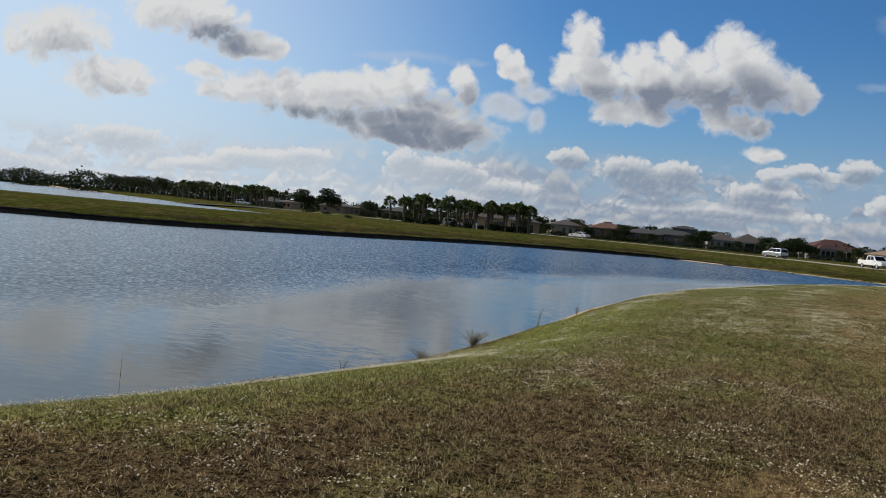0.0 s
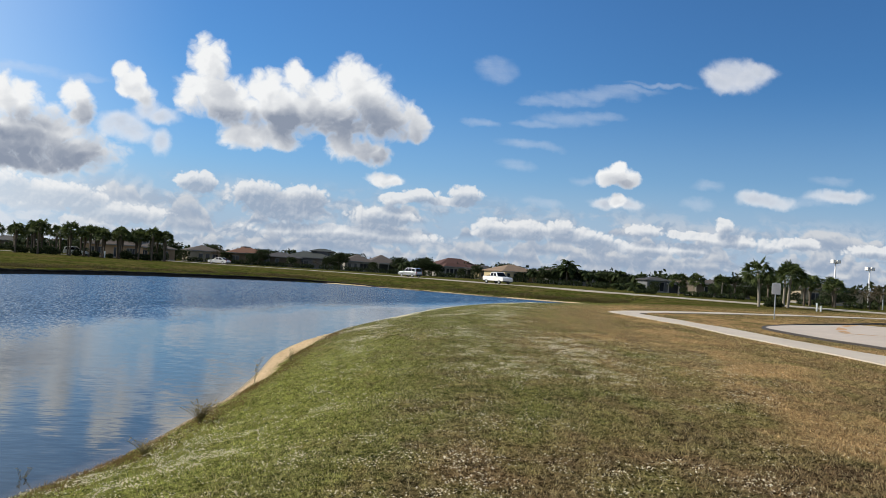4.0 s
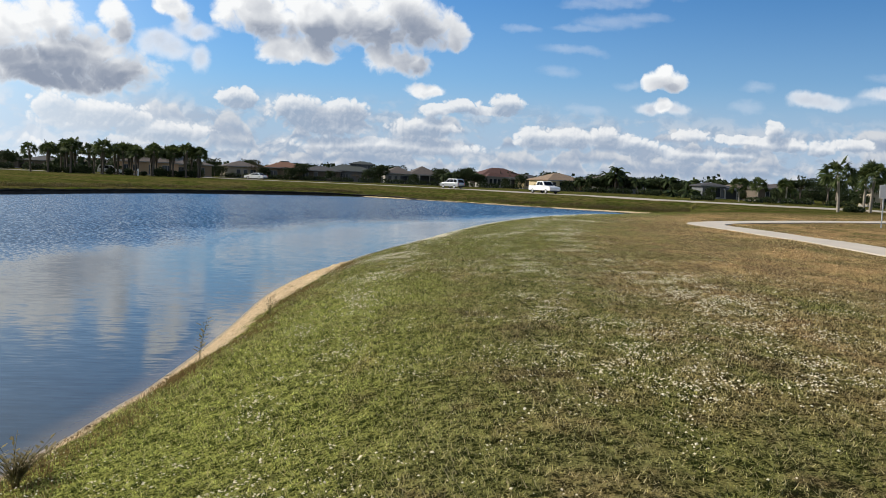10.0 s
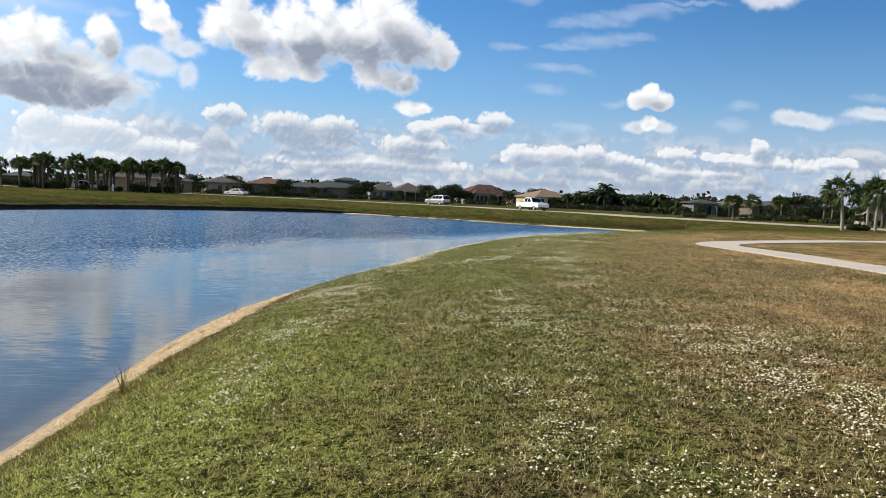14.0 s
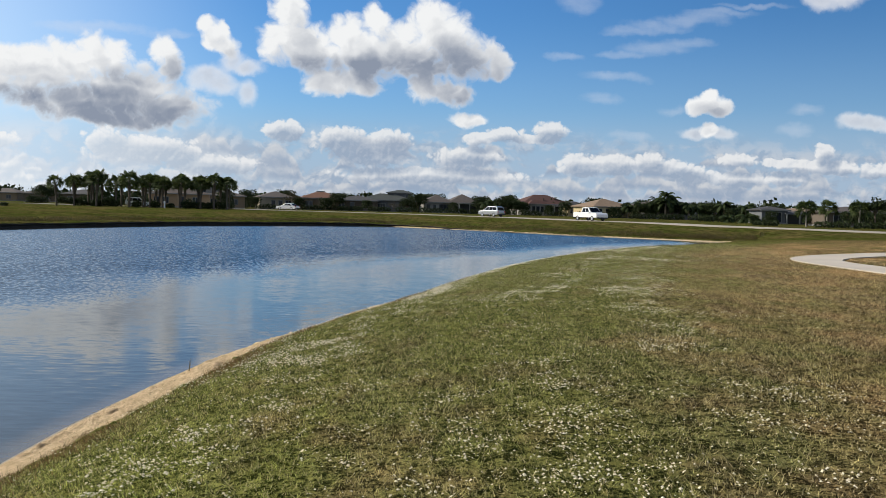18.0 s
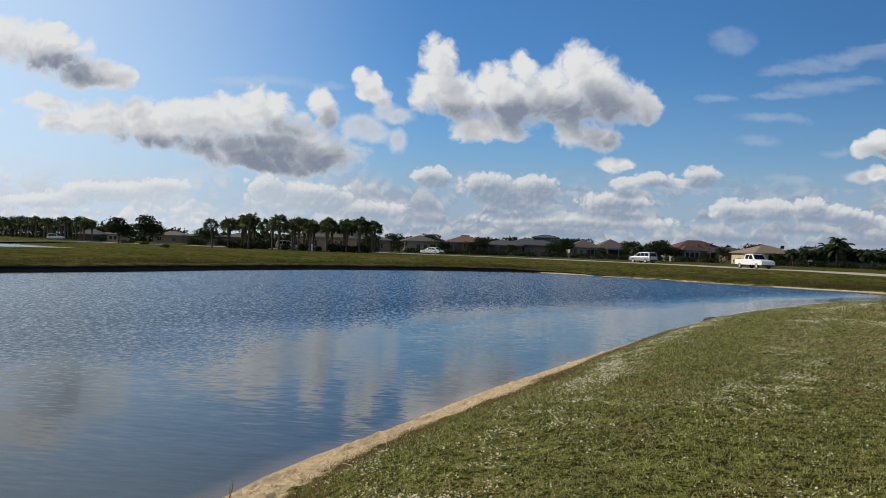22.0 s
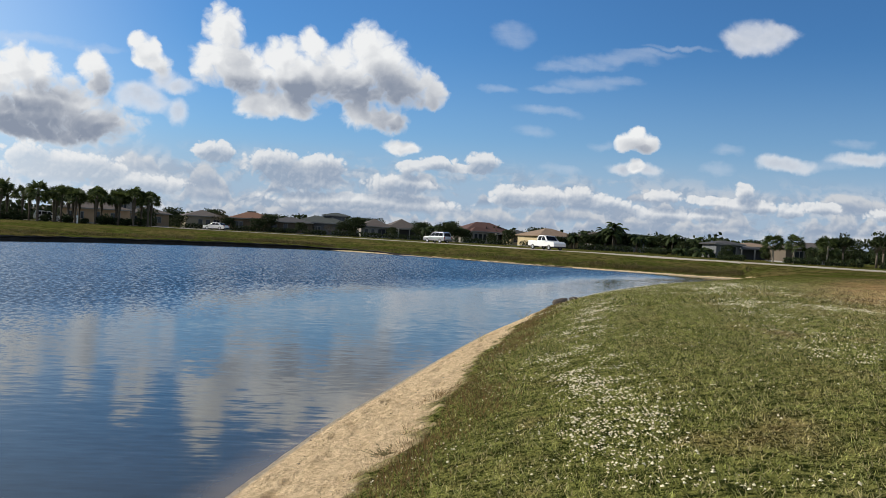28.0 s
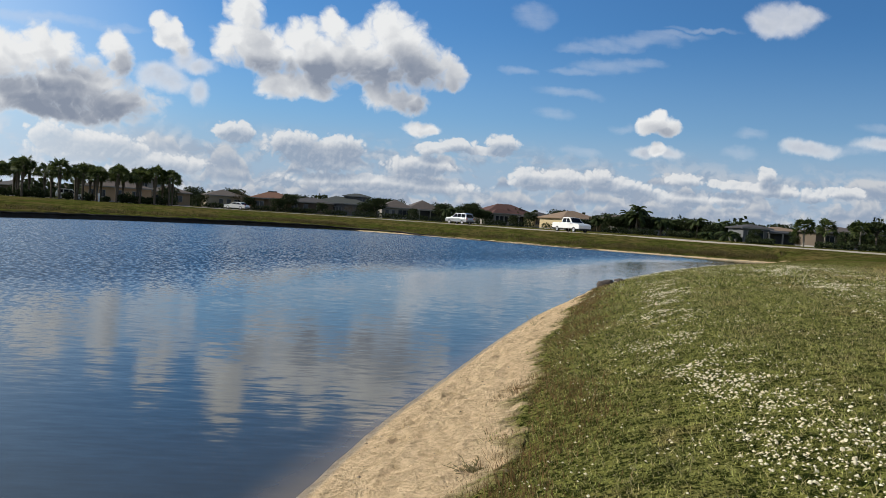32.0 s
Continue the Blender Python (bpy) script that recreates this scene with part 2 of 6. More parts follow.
    wisp = k.math("MULTIPLY", k.ramp(k.math("MULTIPLY_ADD", k.math("ADD", k.math("SUBTRACT", streak, 0.5), fray), 1.5, depth(bent, thin)), -0.8, 1.8), 0.32)
    # behind the camera and overhead: scattered clouds of the same kind
    over = k.vec("DIVIDE", way, k.add("ShaderNodeCombineXYZ", {0: k.math("ADD", xyz[2], 0.15), 1: k.math("ADD", xyz[2], 0.15), 2: 1.0}).outputs[0])
    # unseen; the overhead ones are added to grey the water's reflections
    back = k.math("MULTIPLY", k.ramp(k.noise(over, 1.6, 5.0), 0.40, 0.60), k.math("MAXIMUM", k.ramp(xyz[1], 0.35, -0.1), k.ramp(xyz[2], 0.40, 0.62, 0.0, 0.80)))
    back = k.math("MULTIPLY", back, k.ramp(xyz[2], 0.02, 0.12))
    air = k.add("ShaderNodeTexSky")
    air.sky_type, air.sun_disc, air.sun_elevation, air.sun_rotation = "NISHITA", False, SUN_EL, SUN_AZ
    air.air_density, air.dust_density, air.ozone_density = 1.0, 0.6, 1.6
    sky = air.outputs[0]
    sky = k.vec("MULTIPLY", sky, (0.0375, 0.0740, 0.1125))
    side = k.ramp(xyz[0], 0.05, 0.60, 1.0, 0.84)
    sky = k.vec("MULTIPLY", sky, k.add("ShaderNodeCombineXYZ", {n: side for n in range(3)}).outputs[0])
    # pale haze towards the horizon
    haze = k.ramp(xyz[2], 0.24, 0.0, 0.0, 0.45)
    sky = k.mix(haze, sky, (0.42, 0.56, 0.72, 1))
    sky = k.mix(k.ramp(xyz[2], 0.125, 0.035, 0.0, 0.72), sky, (0.37, 0.46, 0.60, 1))
    # brighter, whiter air on the sun's side
    sky = k.mix(k.ramp(xyz[0], -0.15, -0.72, 0.0, 0.74), sky, (0.80, 0.93, 1.06, 1))
    sky = k.mix(wisp, sky, (0.66, 0.70, 0.77, 1))
    soft = k.math("ADD", depth(bent, puff_field("soft_clouds", [CLOUD_SOFT])), k.math("ADD", k.math("MULTIPLY", bumps, 0.5), k.math("MULTIPLY", fray, 1.2)))
    sky = k.mix(k.math("MULTIPLY", k.ramp(soft, -0.9, 1.3), 0.90), sky, k.mix(k.ramp(k.math("MULTIPLY_ADD", relief, -0.4, soft), 0.2, 1.4), (0.80, 0.80, 0.81, 1), (0.52, 0.56, 0.63, 1)))
    # a loose pale bank over the horizon
    low = k.noise(k.vec("MULTIPLY", bent, (9.0, 26.0, 0)), 1.0, 6.0, 0.6)
    bank = k.math("MULTIPLY", k.ramp(k.math("MULTIPLY_ADD", bumps, 0.20, low), 0.38, 0.56), k.ramp(w, 0.105, 0.060, 0.0, 0.80))
    loose = k.mix(k.ramp(k.math("MULTIPLY_ADD", relief, -0.5, k.noise(k.vec("MULTIPLY", bent, (1.0, 2.2, 0)), 30.0, 5.0)), 0.36, 0.64), (0.54, 0.57, 0.62, 1), (0.31, 0.38, 0.49, 1))
    sky = k.mix(bank, sky, k.mix(k.ramp(u, -0.12, -0.50, 0.0, 0.7), loose, (0.74, 0.79, 0.85, 1)))
    # rows of small far cumulus with flat bases, the farthest lowest
    sunny = k.ramp(u, -0.10, -0.50)          # whiter and hazier on the sun's side
    for n, (base, tall, across, least) in enumerate(((0.006, 0.024, 26.0, 0.34), (0.018, 0.026, 20.0, 0.38), (0.030, 0.028, 16.0, 0.42), (0.043, 0.030, 13.0, 0.46), (0.058, 0.030, 11.0, 0.52))):
        head = k.noise(k.add("ShaderNodeCombineXYZ", {0: k.math("MULTIPLY", u, across), 1: 7.3 * n + 2.1, 2: 0.0}).outputs[0], 1.0, 2.0, 0.5)
        top = k.math("MULTIPLY", k.ramp(head, least, least + 0.22), tall)
        lump = k.math("ADD", k.math("MULTIPLY", bumps, 0.011), k.math("MULTIPLY", fray, 0.010))
        rise = k.math("SUBTRACT", w, k.math("MULTIPLY_ADD", k.math("SUBTRACT", k.noise(flat, 18.0, 3.0), 0.5), 0.012, base))
        inside = k.math("MULTIPLY", k.ramp(k.math("SUBTRACT", k.math("ADD", top, lump), rise), 0.0, 0.006), k.ramp(rise, -0.004, 0.004))
        inside = k.math("MULTIPLY", inside, k.ramp(top, 0.001, 0.006, 0.0, 0.88))
        lit = k.ramp(k.math("ADD", k.math("DIVIDE", rise, k.math("MAXIMUM", top, 0.004)), k.math("MULTIPLY", relief, 0.8)), 0.0, 1.0)
        pale = k.mix(lit, k.mix(sunny, (0.285, 0.355, 0.47, 1), (0.60, 0.67, 0.75, 1)), k.mix(sunny, (0.58, 0.60, 0.63, 1), (0.80, 0.82, 0.84, 1)))
        sky = k.mix(inside, sky, pale)
    # the larger far clouds before them: lit heads, blue-grey flat bases
    sizes = ((52.0, 1.0), (110.0, 0.6), (240.0, 0.3))
    lumps = billow(flat, sizes)
    far_here = k.math("ADD", depth(k.vec("MULTIPLY_ADD", mid, (0.010, 0.006, 0), flat), far_field), k.math("MULTIPLY", lumps, 0.9))
    far_sun = depth(k.vec("ADD", flat, (-0.006, 0.011, 0.0)), far_field)
    far_relief = k.math("SUBTRACT", lumps, billow(k.vec("ADD", flat, (-0.0022, 0.0032, 0.0)), sizes))
    far_shade = k.math("ADD", k.math("MULTIPLY", k.ramp(k.math("MULTIPLY_ADD", k.math("SUBTRACT", k.noise(flat, 34.0, 4.0), 0.5), 1.2, far_sun), -0.55, 0.95), 1.0), k.math("MULTIPLY", far_relief, -0.42))
    far_tone = k.mix(k.add("ShaderNodeClamp", {0: far_shade}).outputs[0], k.mix(sunny, (0.76, 0.77, 0.78, 1), (0.82, 0.83, 0.84, 1)), k.mix(sunny, (0.30, 0.37, 0.48, 1), (0.58, 0.65, 0.73, 1)))
    sky = k.mix(k.math("MULTIPLY", k.ramp(far_here, -0.05, 0.45), 0.90), sky, far_tone)
    tone = k.mix(shade, (0.83, 0.84, 0.845, 1), (0.245, 0.285, 0.365, 1))
    sky = k.mix(cover, sky, tone)
    sky = k.mix(back, sky, k.mix(k.ramp(k.noise(over, 3.1, 5.0), 0.35, 0.65), (0.50, 0.51, 0.53, 1), (0.25, 0.28, 0.32, 1)))
    lamp = k.add("ShaderNodeBackground", {0: sky, 1: 1.0}).outputs[0]
    tree.links.new(lamp, k.add("ShaderNodeOutputWorld").inputs[0])


make_world()


# ---- materials ----
def material(name):
    m = bpy.data.materials.new(name)
    m.use_nodes = True
    m.node_tree.nodes.clear()
    return m, Nodes(m.node_tree)


def finish(k, bsdf):
    k.tree.links.new(bsdf.outputs[0], k.add("ShaderNodeOutputMaterial").inputs[0])


def plain(name, colour, rough=0.6, metal=0.0, spread=0.25, scale=6.0, bump=0.3, fine=60.0, depth=0.01, random_tint=0.0):
    """A surface of one colour with a slow mottle, fine grain and relief."""
    m, k = material(name)
    at = k.add("ShaderNodeTexCoord").outputs["Object"]
    slow, grain = k.noise(at, scale, 4.0), k.noise(at, fine, 3.0)
    f = k.math("ADD", k.math("MULTIPLY", k.math("SUBTRACT", slow, 0.5), 2.2 * spread), k.math("MULTIPLY", k.math("SUBTRACT", grain, 0.5), 1.2 * spread))
    if random_tint:
        f = k.math("ADD", f, k.math("MULTIPLY", k.math("SUBTRACT", k.add("ShaderNodeObjectInfo").outputs["Random"], 0.5), random_tint))
    c = k.vec("MULTIPLY", (*colour,), k.add("ShaderNodeCombineXYZ", {n: k.math("ADD", f, 1.0) for n in range(3)}).outputs[0])
    b = k.add("ShaderNodeBump", {"Strength": bump, "Distance": depth, "Height": grain}).outputs[0]
    finish(k, k.add("ShaderNodeBsdfPrincipled", {"Base Color": c, "Roughness": rough, "Metallic": metal, "Normal": b}))
    return m


def lawn_colour(k, at):
    """Mown lawn: green on the bank, olive with brown patches over its crest, straw-dry away from the water, in bands along the shore."""
    xyz = k.add("ShaderNodeSeparateXYZ", {0: at}).outputs
    shore = k.attribute("shore")
    slow = k.noise(at, 0.32, 4.0, 0.6)
    patch = k.noise(k.vec("MULTIPLY", at, (1.15, 0.75, 1.0)), 1.2, 5.0, 0.65)
    fine = k.noise(at, 9.0, 3.0, 0.6)
    clump = k.noise(at, 4.2, 4.0, 0.7)
    # mower tracks: long narrow bands that keep their distance from the water
    lane = k.add("ShaderNodeCombineXYZ", {0: k.math("MULTIPLY", shore, 1.5), 1: k.math("MULTIPLY", xyz[1], 0.07), 2: 0.0}).outputs[0]
    lane = k.noise(lane, 1.0, 3.0, 0.6)
    across = k.math("SUBTRACT", shore, 4.4)
    dry = k.ramp(k.math("ADD", across, k.math("MULTIPLY", k.math("SUBTRACT", slow, 0.5), 6.0)), 0.4, 5.0)
    early = k.math("MULTIPLY", k.ramp(k.math("ADD", xyz[1], k.math("MULTIPLY", xyz[0], -0.6)), 14.0, 6.0), k.ramp(k.math("ADD", shore, k.math("MULTIPLY", k.math("SUBTRACT", patch, 0.5), 2.0)), 3.5, 5.6))
    dry = k.math("MAXIMUM", dry, early)
    dry = k.math("ADD", k.math("MULTIPLY", dry, 0.66), k.math("MULTIPLY", k.math("SUBTRACT", patch, 0.48), 2.9))
    dry = k.math("ADD", dry, k.math("MULTIPLY", k.math("SUBTRACT", lane, 0.5), 0.9))
    dry = k.math("SUBTRACT", k.math("MULTIPLY_ADD", early, 0.3, dry), k.math("MULTIPLY", k.ramp(shore, 4.6, 2.2, 0.0, 0.42), k.ramp(xyz[1], 25.0, 18.0)))
    lush = k.math("MULTIPLY", k.ramp(xyz[1], 20.0, 29.0), k.ramp(shore, 8.0, 5.0))          # greener towards the beach
    dry = k.math("SUBTRACT", dry, k.math("MULTIPLY", lush, 0.22))
    dry = k.add("ShaderNodeClamp", {0: dry}).outputs[0]
    # speck: dark gaps and bright tips, the turf's fine shade put into its colour
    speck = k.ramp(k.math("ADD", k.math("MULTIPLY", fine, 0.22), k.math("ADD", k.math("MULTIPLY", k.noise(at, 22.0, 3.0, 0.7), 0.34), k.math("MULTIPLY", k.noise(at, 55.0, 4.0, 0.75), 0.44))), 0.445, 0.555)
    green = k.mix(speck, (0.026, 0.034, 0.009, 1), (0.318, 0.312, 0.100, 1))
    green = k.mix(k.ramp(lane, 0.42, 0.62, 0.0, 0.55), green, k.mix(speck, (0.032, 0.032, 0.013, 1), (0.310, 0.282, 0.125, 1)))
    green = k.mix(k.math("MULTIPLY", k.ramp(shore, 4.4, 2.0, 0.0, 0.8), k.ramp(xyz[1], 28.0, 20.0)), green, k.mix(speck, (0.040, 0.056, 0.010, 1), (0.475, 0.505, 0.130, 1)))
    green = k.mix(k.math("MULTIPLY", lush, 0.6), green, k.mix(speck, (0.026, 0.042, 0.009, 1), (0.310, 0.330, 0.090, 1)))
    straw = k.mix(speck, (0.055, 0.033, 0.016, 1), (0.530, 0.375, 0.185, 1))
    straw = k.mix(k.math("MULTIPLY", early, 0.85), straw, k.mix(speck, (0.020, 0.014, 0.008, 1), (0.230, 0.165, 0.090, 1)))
    gold = k.math("MULTIPLY", k.ramp(k.noise(k.vec("MULTIPLY", at, (1.0, 0.7, 1.0)), 0.42, 5.0, 0.65), 0.47, 0.60), k.ramp(across, 1.9, 4.2))
    straw = k.mix(k.math("MULTIPLY", gold, 0.7), straw, k.mix(speck, (0.30, 0.19, 0.085, 1), (0.66, 0.45, 0.22, 1)))
    dry = k.math("MAXIMUM", dry, gold)
    c = k.mix(dry, green, straw)
    # worn brown patches with bare earth between the blades, gaps darkened by the speck
    worn = k.ramp(k.noise(k.vec("MULTIPLY", at, (1.3, 0.8, 1.0)), 0.85, 6.0, 0.7), 0.52, 0.64)
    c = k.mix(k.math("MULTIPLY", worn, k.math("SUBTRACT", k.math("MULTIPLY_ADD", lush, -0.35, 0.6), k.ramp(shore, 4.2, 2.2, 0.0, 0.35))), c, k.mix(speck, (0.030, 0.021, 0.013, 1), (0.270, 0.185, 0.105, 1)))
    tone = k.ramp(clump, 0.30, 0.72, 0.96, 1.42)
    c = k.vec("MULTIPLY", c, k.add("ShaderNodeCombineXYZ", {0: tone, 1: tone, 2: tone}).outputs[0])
    # rough olive grass round the far side of the pond
    olive = k.mix(k.ramp(k.noise(at, 0.16, 5.0, 0.65), 0.40, 0.64), (0.090, 0.112, 0.022, 1), (0.165, 0.135, 0.052, 1))
    rough = k.noise(k.vec("MULTIPLY", at, (1.0, 0.45, 1.0)), 1.7, 6.0, 0.72)
    olive = k.mix(k.ramp(rough, 0.44, 0.62, 0.0, 0.75), olive, (0.038, 0.044, 0.011, 1))
    olive = k.mix(k.ramp(rough, 0.46, 0.34, 0.0, 0.6), olive, (0.215, 0.205, 0.070, 1))
    return k.mix(k.ramp(k.math("SUBTRACT", xyz[1], k.math("MULTIPLY", xyz[0], 0.35)), 50.0, 66.0), c, olive), fine


def make_ground():
    m, k = material("ground_grass_and_sand")
    at = k.add("ShaderNodeNewGeometry").outputs["Position"]
    edge = k.attribute("edge")
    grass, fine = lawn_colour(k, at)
    # ground darker than the blades, the shade between them put into its colour
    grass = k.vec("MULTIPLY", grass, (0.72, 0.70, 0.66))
    wob = k.math("MULTIPLY", k.math("SUBTRACT", k.noise(at, 2.2, 5.0, 0.65), 0.5), 0.75)
    sandy = k.ramp(k.math("ADD", edge, wob), 0.10, -0.10)
    sgrain = k.noise(at, 14.0, 5.0, 0.65)
    sand = k.mix(k.ramp(sgrain, 0.3, 0.7), (0.56, 0.405, 0.235, 1), (0.84, 0.645, 0.405, 1))
    # dark hollows of the trodden sand, their shade put into the colour
    track_shade = k.ramp(k.noise(k.vec("MULTIPLY", at, (1.0, 0.55, 1.0)), 6.5, 4.0, 0.7), 0.60, 0.66)
    sand = k.mix(k.math("MULTIPLY", track_shade, 0.35), sand, (0.22, 0.155, 0.09, 1))
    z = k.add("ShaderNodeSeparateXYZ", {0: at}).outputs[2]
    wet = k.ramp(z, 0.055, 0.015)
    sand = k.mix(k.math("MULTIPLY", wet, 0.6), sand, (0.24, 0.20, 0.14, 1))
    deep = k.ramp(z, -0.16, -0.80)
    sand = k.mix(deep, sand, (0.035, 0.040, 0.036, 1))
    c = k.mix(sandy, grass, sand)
    rough = k.math("SUBTRACT", 0.9, k.math("MULTIPLY", wet, 0.35))
    h1 = k.math("MULTIPLY", k.noise(at, 42.0, 4.0, 0.75), 1.3)
    h2 = k.math("MULTIPLY", k.noise(at, 6.0, 5.0, 0.7), 3.0)
    height = k.math("ADD", h1, h2)
    b = k.add("ShaderNodeBump", {"Strength": 1.0, "Distance": 0.045, "Height": height}).outputs[0]
    finish(k, k.add("ShaderNodeBsdfPrincipled", {"Base Color": c, "Roughness": rough, "Normal": b, "Specular IOR Level": k.math("MULTIPLY", wet, 0.4)}))
    return m


def make_blade():
    m, k = material("grass_blades")
    at = k.add("ShaderNodeNewGeometry").outputs["Position"]
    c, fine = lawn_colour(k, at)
    tint = k.add("ShaderNodeNewGeometry").outputs["Random Per Island"]
    f = k.math("ADD", k.math("MULTIPLY", tint, 1.9), 0.25)
    c = k.vec("MULTIPLY", c, k.add("ShaderNodeCombineXYZ", {0: f, 1: f, 2: f}).outputs[0])
    c = k.mix(k.ramp(tint, 0.74, 0.80, 0.0, 0.75), c, (0.54, 0.45, 0.24, 1))
    d = k.add("ShaderNodeBsdfPrincipled", {"Base Color": c, "Roughness": 0.6, "Specular IOR Level": 0.06})
    t = k.add("ShaderNodeBsdfTranslucent", {0: c})
    finish(k, k.add("ShaderNodeMixShader", {0: 0.35, 1: d.outputs[0], 2: t.outputs[0]}))
    return m


def make_water():
    m, k = material("pond_water")
    at = k.add("ShaderNodeNewGeometry").outputs["Position"]
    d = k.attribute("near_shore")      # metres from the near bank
    gust = k.noise(k.vec("MULTIPLY", at, (0.035, 0.05, 0)), 1.0, 3.0)
    open_water = k.ramp(k.math("ADD", d, k.math("MULTIPLY", k.math("SUBTRACT", gust, 0.5), 12.0)), 4.5, 12.5)
    half = (0.5, 0.5, 0.5)
    chop = k.noise(k.vec("MULTIPLY", at, (12.0, 6.0, 1)), 1.0, 3.0, 0.6, 1)
    ripple = k.noise(k.vec("MULTIPLY", at, (3.0, 13.0, 1)), 1.0, 3.0, 0.6, 1)
    swell = k.noise(k.vec("MULTIPLY", at, (0.35, 1.6, 1)), 1.0, 2.0, 0.5, 1)
    rough = k.vec("MULTIPLY_ADD", k.vec("SUBTRACT", chop, half), (0.30, 0.66, 0.0), (0.0, -0.115, 0.0))
    calm = k.vec("MULTIPLY", k.vec("SUBTRACT", ripple, half), (0.03, 0.085, 0.0))
    calm = k.vec("ADD", calm, k.vec("MULTIPLY", k.vec("SUBTRACT", swell, half), (0.008, 0.014, 0.0)))
    lift = k.add("ShaderNodeCombineXYZ", {n: open_water for n in range(3)}).outputs[0]
    slope = k.vec("MULTIPLY_ADD", rough, lift, calm)
    b = k.vec("NORMALIZE", k.vec("ADD", slope, (0.0, 0.0, 1.0)))
    # opaque: a sandy bottom seen through the shallows is painted as tint, then murk
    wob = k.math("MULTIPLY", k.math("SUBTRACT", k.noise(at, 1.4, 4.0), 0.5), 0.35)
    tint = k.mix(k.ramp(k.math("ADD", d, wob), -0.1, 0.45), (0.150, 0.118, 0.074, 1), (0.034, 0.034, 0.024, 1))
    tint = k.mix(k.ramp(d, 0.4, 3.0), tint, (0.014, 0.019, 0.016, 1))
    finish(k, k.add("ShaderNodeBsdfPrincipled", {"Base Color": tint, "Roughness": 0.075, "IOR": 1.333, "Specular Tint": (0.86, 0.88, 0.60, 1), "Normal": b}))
    return m


GROUND, BLADE, WATER = make_ground(), make_blade(), make_water()

# ---- ground, pond, road ----
NEAR = [(-34, -30), (-24, -12), (-16, -3), (-10.3, 2.2), (-6.9, 7.3), (-5.9, 10.1), (-4.95, 12.9), (-4.45, 16.5), (-4.12, 19.5), (-4.0, 23), (-3.95, 26.5), (-3.5, 30.5),
        (-2.8, 33), (-2.02, 36), (-1.18, 38.6), (0.02, 42.3), (1.82, 47.3), (4.3, 52.5), (9.0, 60), (15, 69), (21.5, 78), (27, 85.5), (30.5, 91.2)]
FAR_RIGHT = [(29.5, 93), (24, 95.6), (17, 101), (8, 110.5), (2, 117)]
FAR_LEFT = [(-5, 121.5), (-11, 119), (-17, 114), (-25, 104), (-30, 92), (-33.5, 80), (-38, 69), (-42, 60), (-47, 55), (-52.5, 51.5), (-70, 45), (-100, 40), (-140, 30), (-170, -40)]
BACK_POND = [(-420, -20), (-240, 76), (-150, 112), (-124, 122), (-104, 132), (-88, 145), (-78, 158), (-80, 167), (-97, 180), (-130, 206), (-190, 262), (-310, 372), (-560, 590), (-900, 700), (-900, -40)]
SAND_Y, SAND_W = [0, 10, 13, 16, 21, 24, 26, 28, 31, 35, 38, 42, 46, 49, 52, 58, 70, 95], [0.10, 0.14, 0.22, 0.32, 0.48, 0.70, 0.92, 1.1, 1.2, 1.2, 1.08, 0.95, 0.8, 0.42, 0.16, 0.12, 0.12, 0.3]


def steps(*runs):
    """Grid lines: runs of (from, to, step)."""
    return np.unique(np.round(np.concatenate([np.arange(a, b, s) for a, b, s in runs]), 4))


def shore_distance(px, py, ring):
    """Distance to a closed ring, negative inside, and the index of the nearest side."""
    ring = np.array(ring, float)
    best, side, inside = np.full(px.shape, 1e9), np.zeros(px.shape, int), np.zeros(px.shape, bool)
    for n in range(len(ring)):
        a, b = ring[n], ring[(n + 1) % len(ring)]
        t = np.clip(((px - a[0]) * (b[0] - a[0]) + (py - a[1]) * (b[1] - a[1])) / ((b - a) @ (b - a)), 0, 1)
        d = np.hypot(px - a[0] - t * (b[0] - a[0]), py - a[1] - t * (b[1] - a[1]))
        side = np.where(d < best, n, side)
        best = np.minimum(best, d)
        if a[1] != b[1]:
            inside ^= ((a[1] > py) != (b[1] > py)) & (px < (b[0] - a[0]) * (py - a[1]) / (b[1] - a[1]) + a[0])
    return np.where(inside, -best, best), side


def rounded(points, n=3, closed=False):
    """A smooth line through the points (Catmull-Rom)."""
    p = np.array(points, float)
    ext = np.vstack([p[-1:] if closed else 2 * p[:1] - p[1:2], p, p[:2] if closed else 2 * p[-1:] - p[-2:-1]])
    out = []
    for a, b, c, d in zip(ext, ext[1:], ext[2:], ext[3:]):
        for t in np.arange(n) / n:
            out.append(0.5 * (2 * b + (c - a) * t + (2 * a - 5 * b + 4 * c - d) * t**2 + (3 * b - a - 3 * c + d) * t**3))
    return np.array(out if closed else out + [p[-1]])


def smooth(x, lo, hi):
    t = np.clip((x - lo) / (hi - lo), 0, 1)
    return t * t * (3 - 2 * t)


near_line, right_line, left_line = rounded(NEAR), rounded(FAR_RIGHT), rounded(FAR_LEFT)
POND = np.vstack([near_line, right_line, left_line])
KIND = np.array([0] * len(near_line) + [1] * len(right_line) + [2] * len(left_line))
POND2 = rounded(BACK_POND, 3, True)
noise_grid = np.random.default_rng(4).random((64, 64))


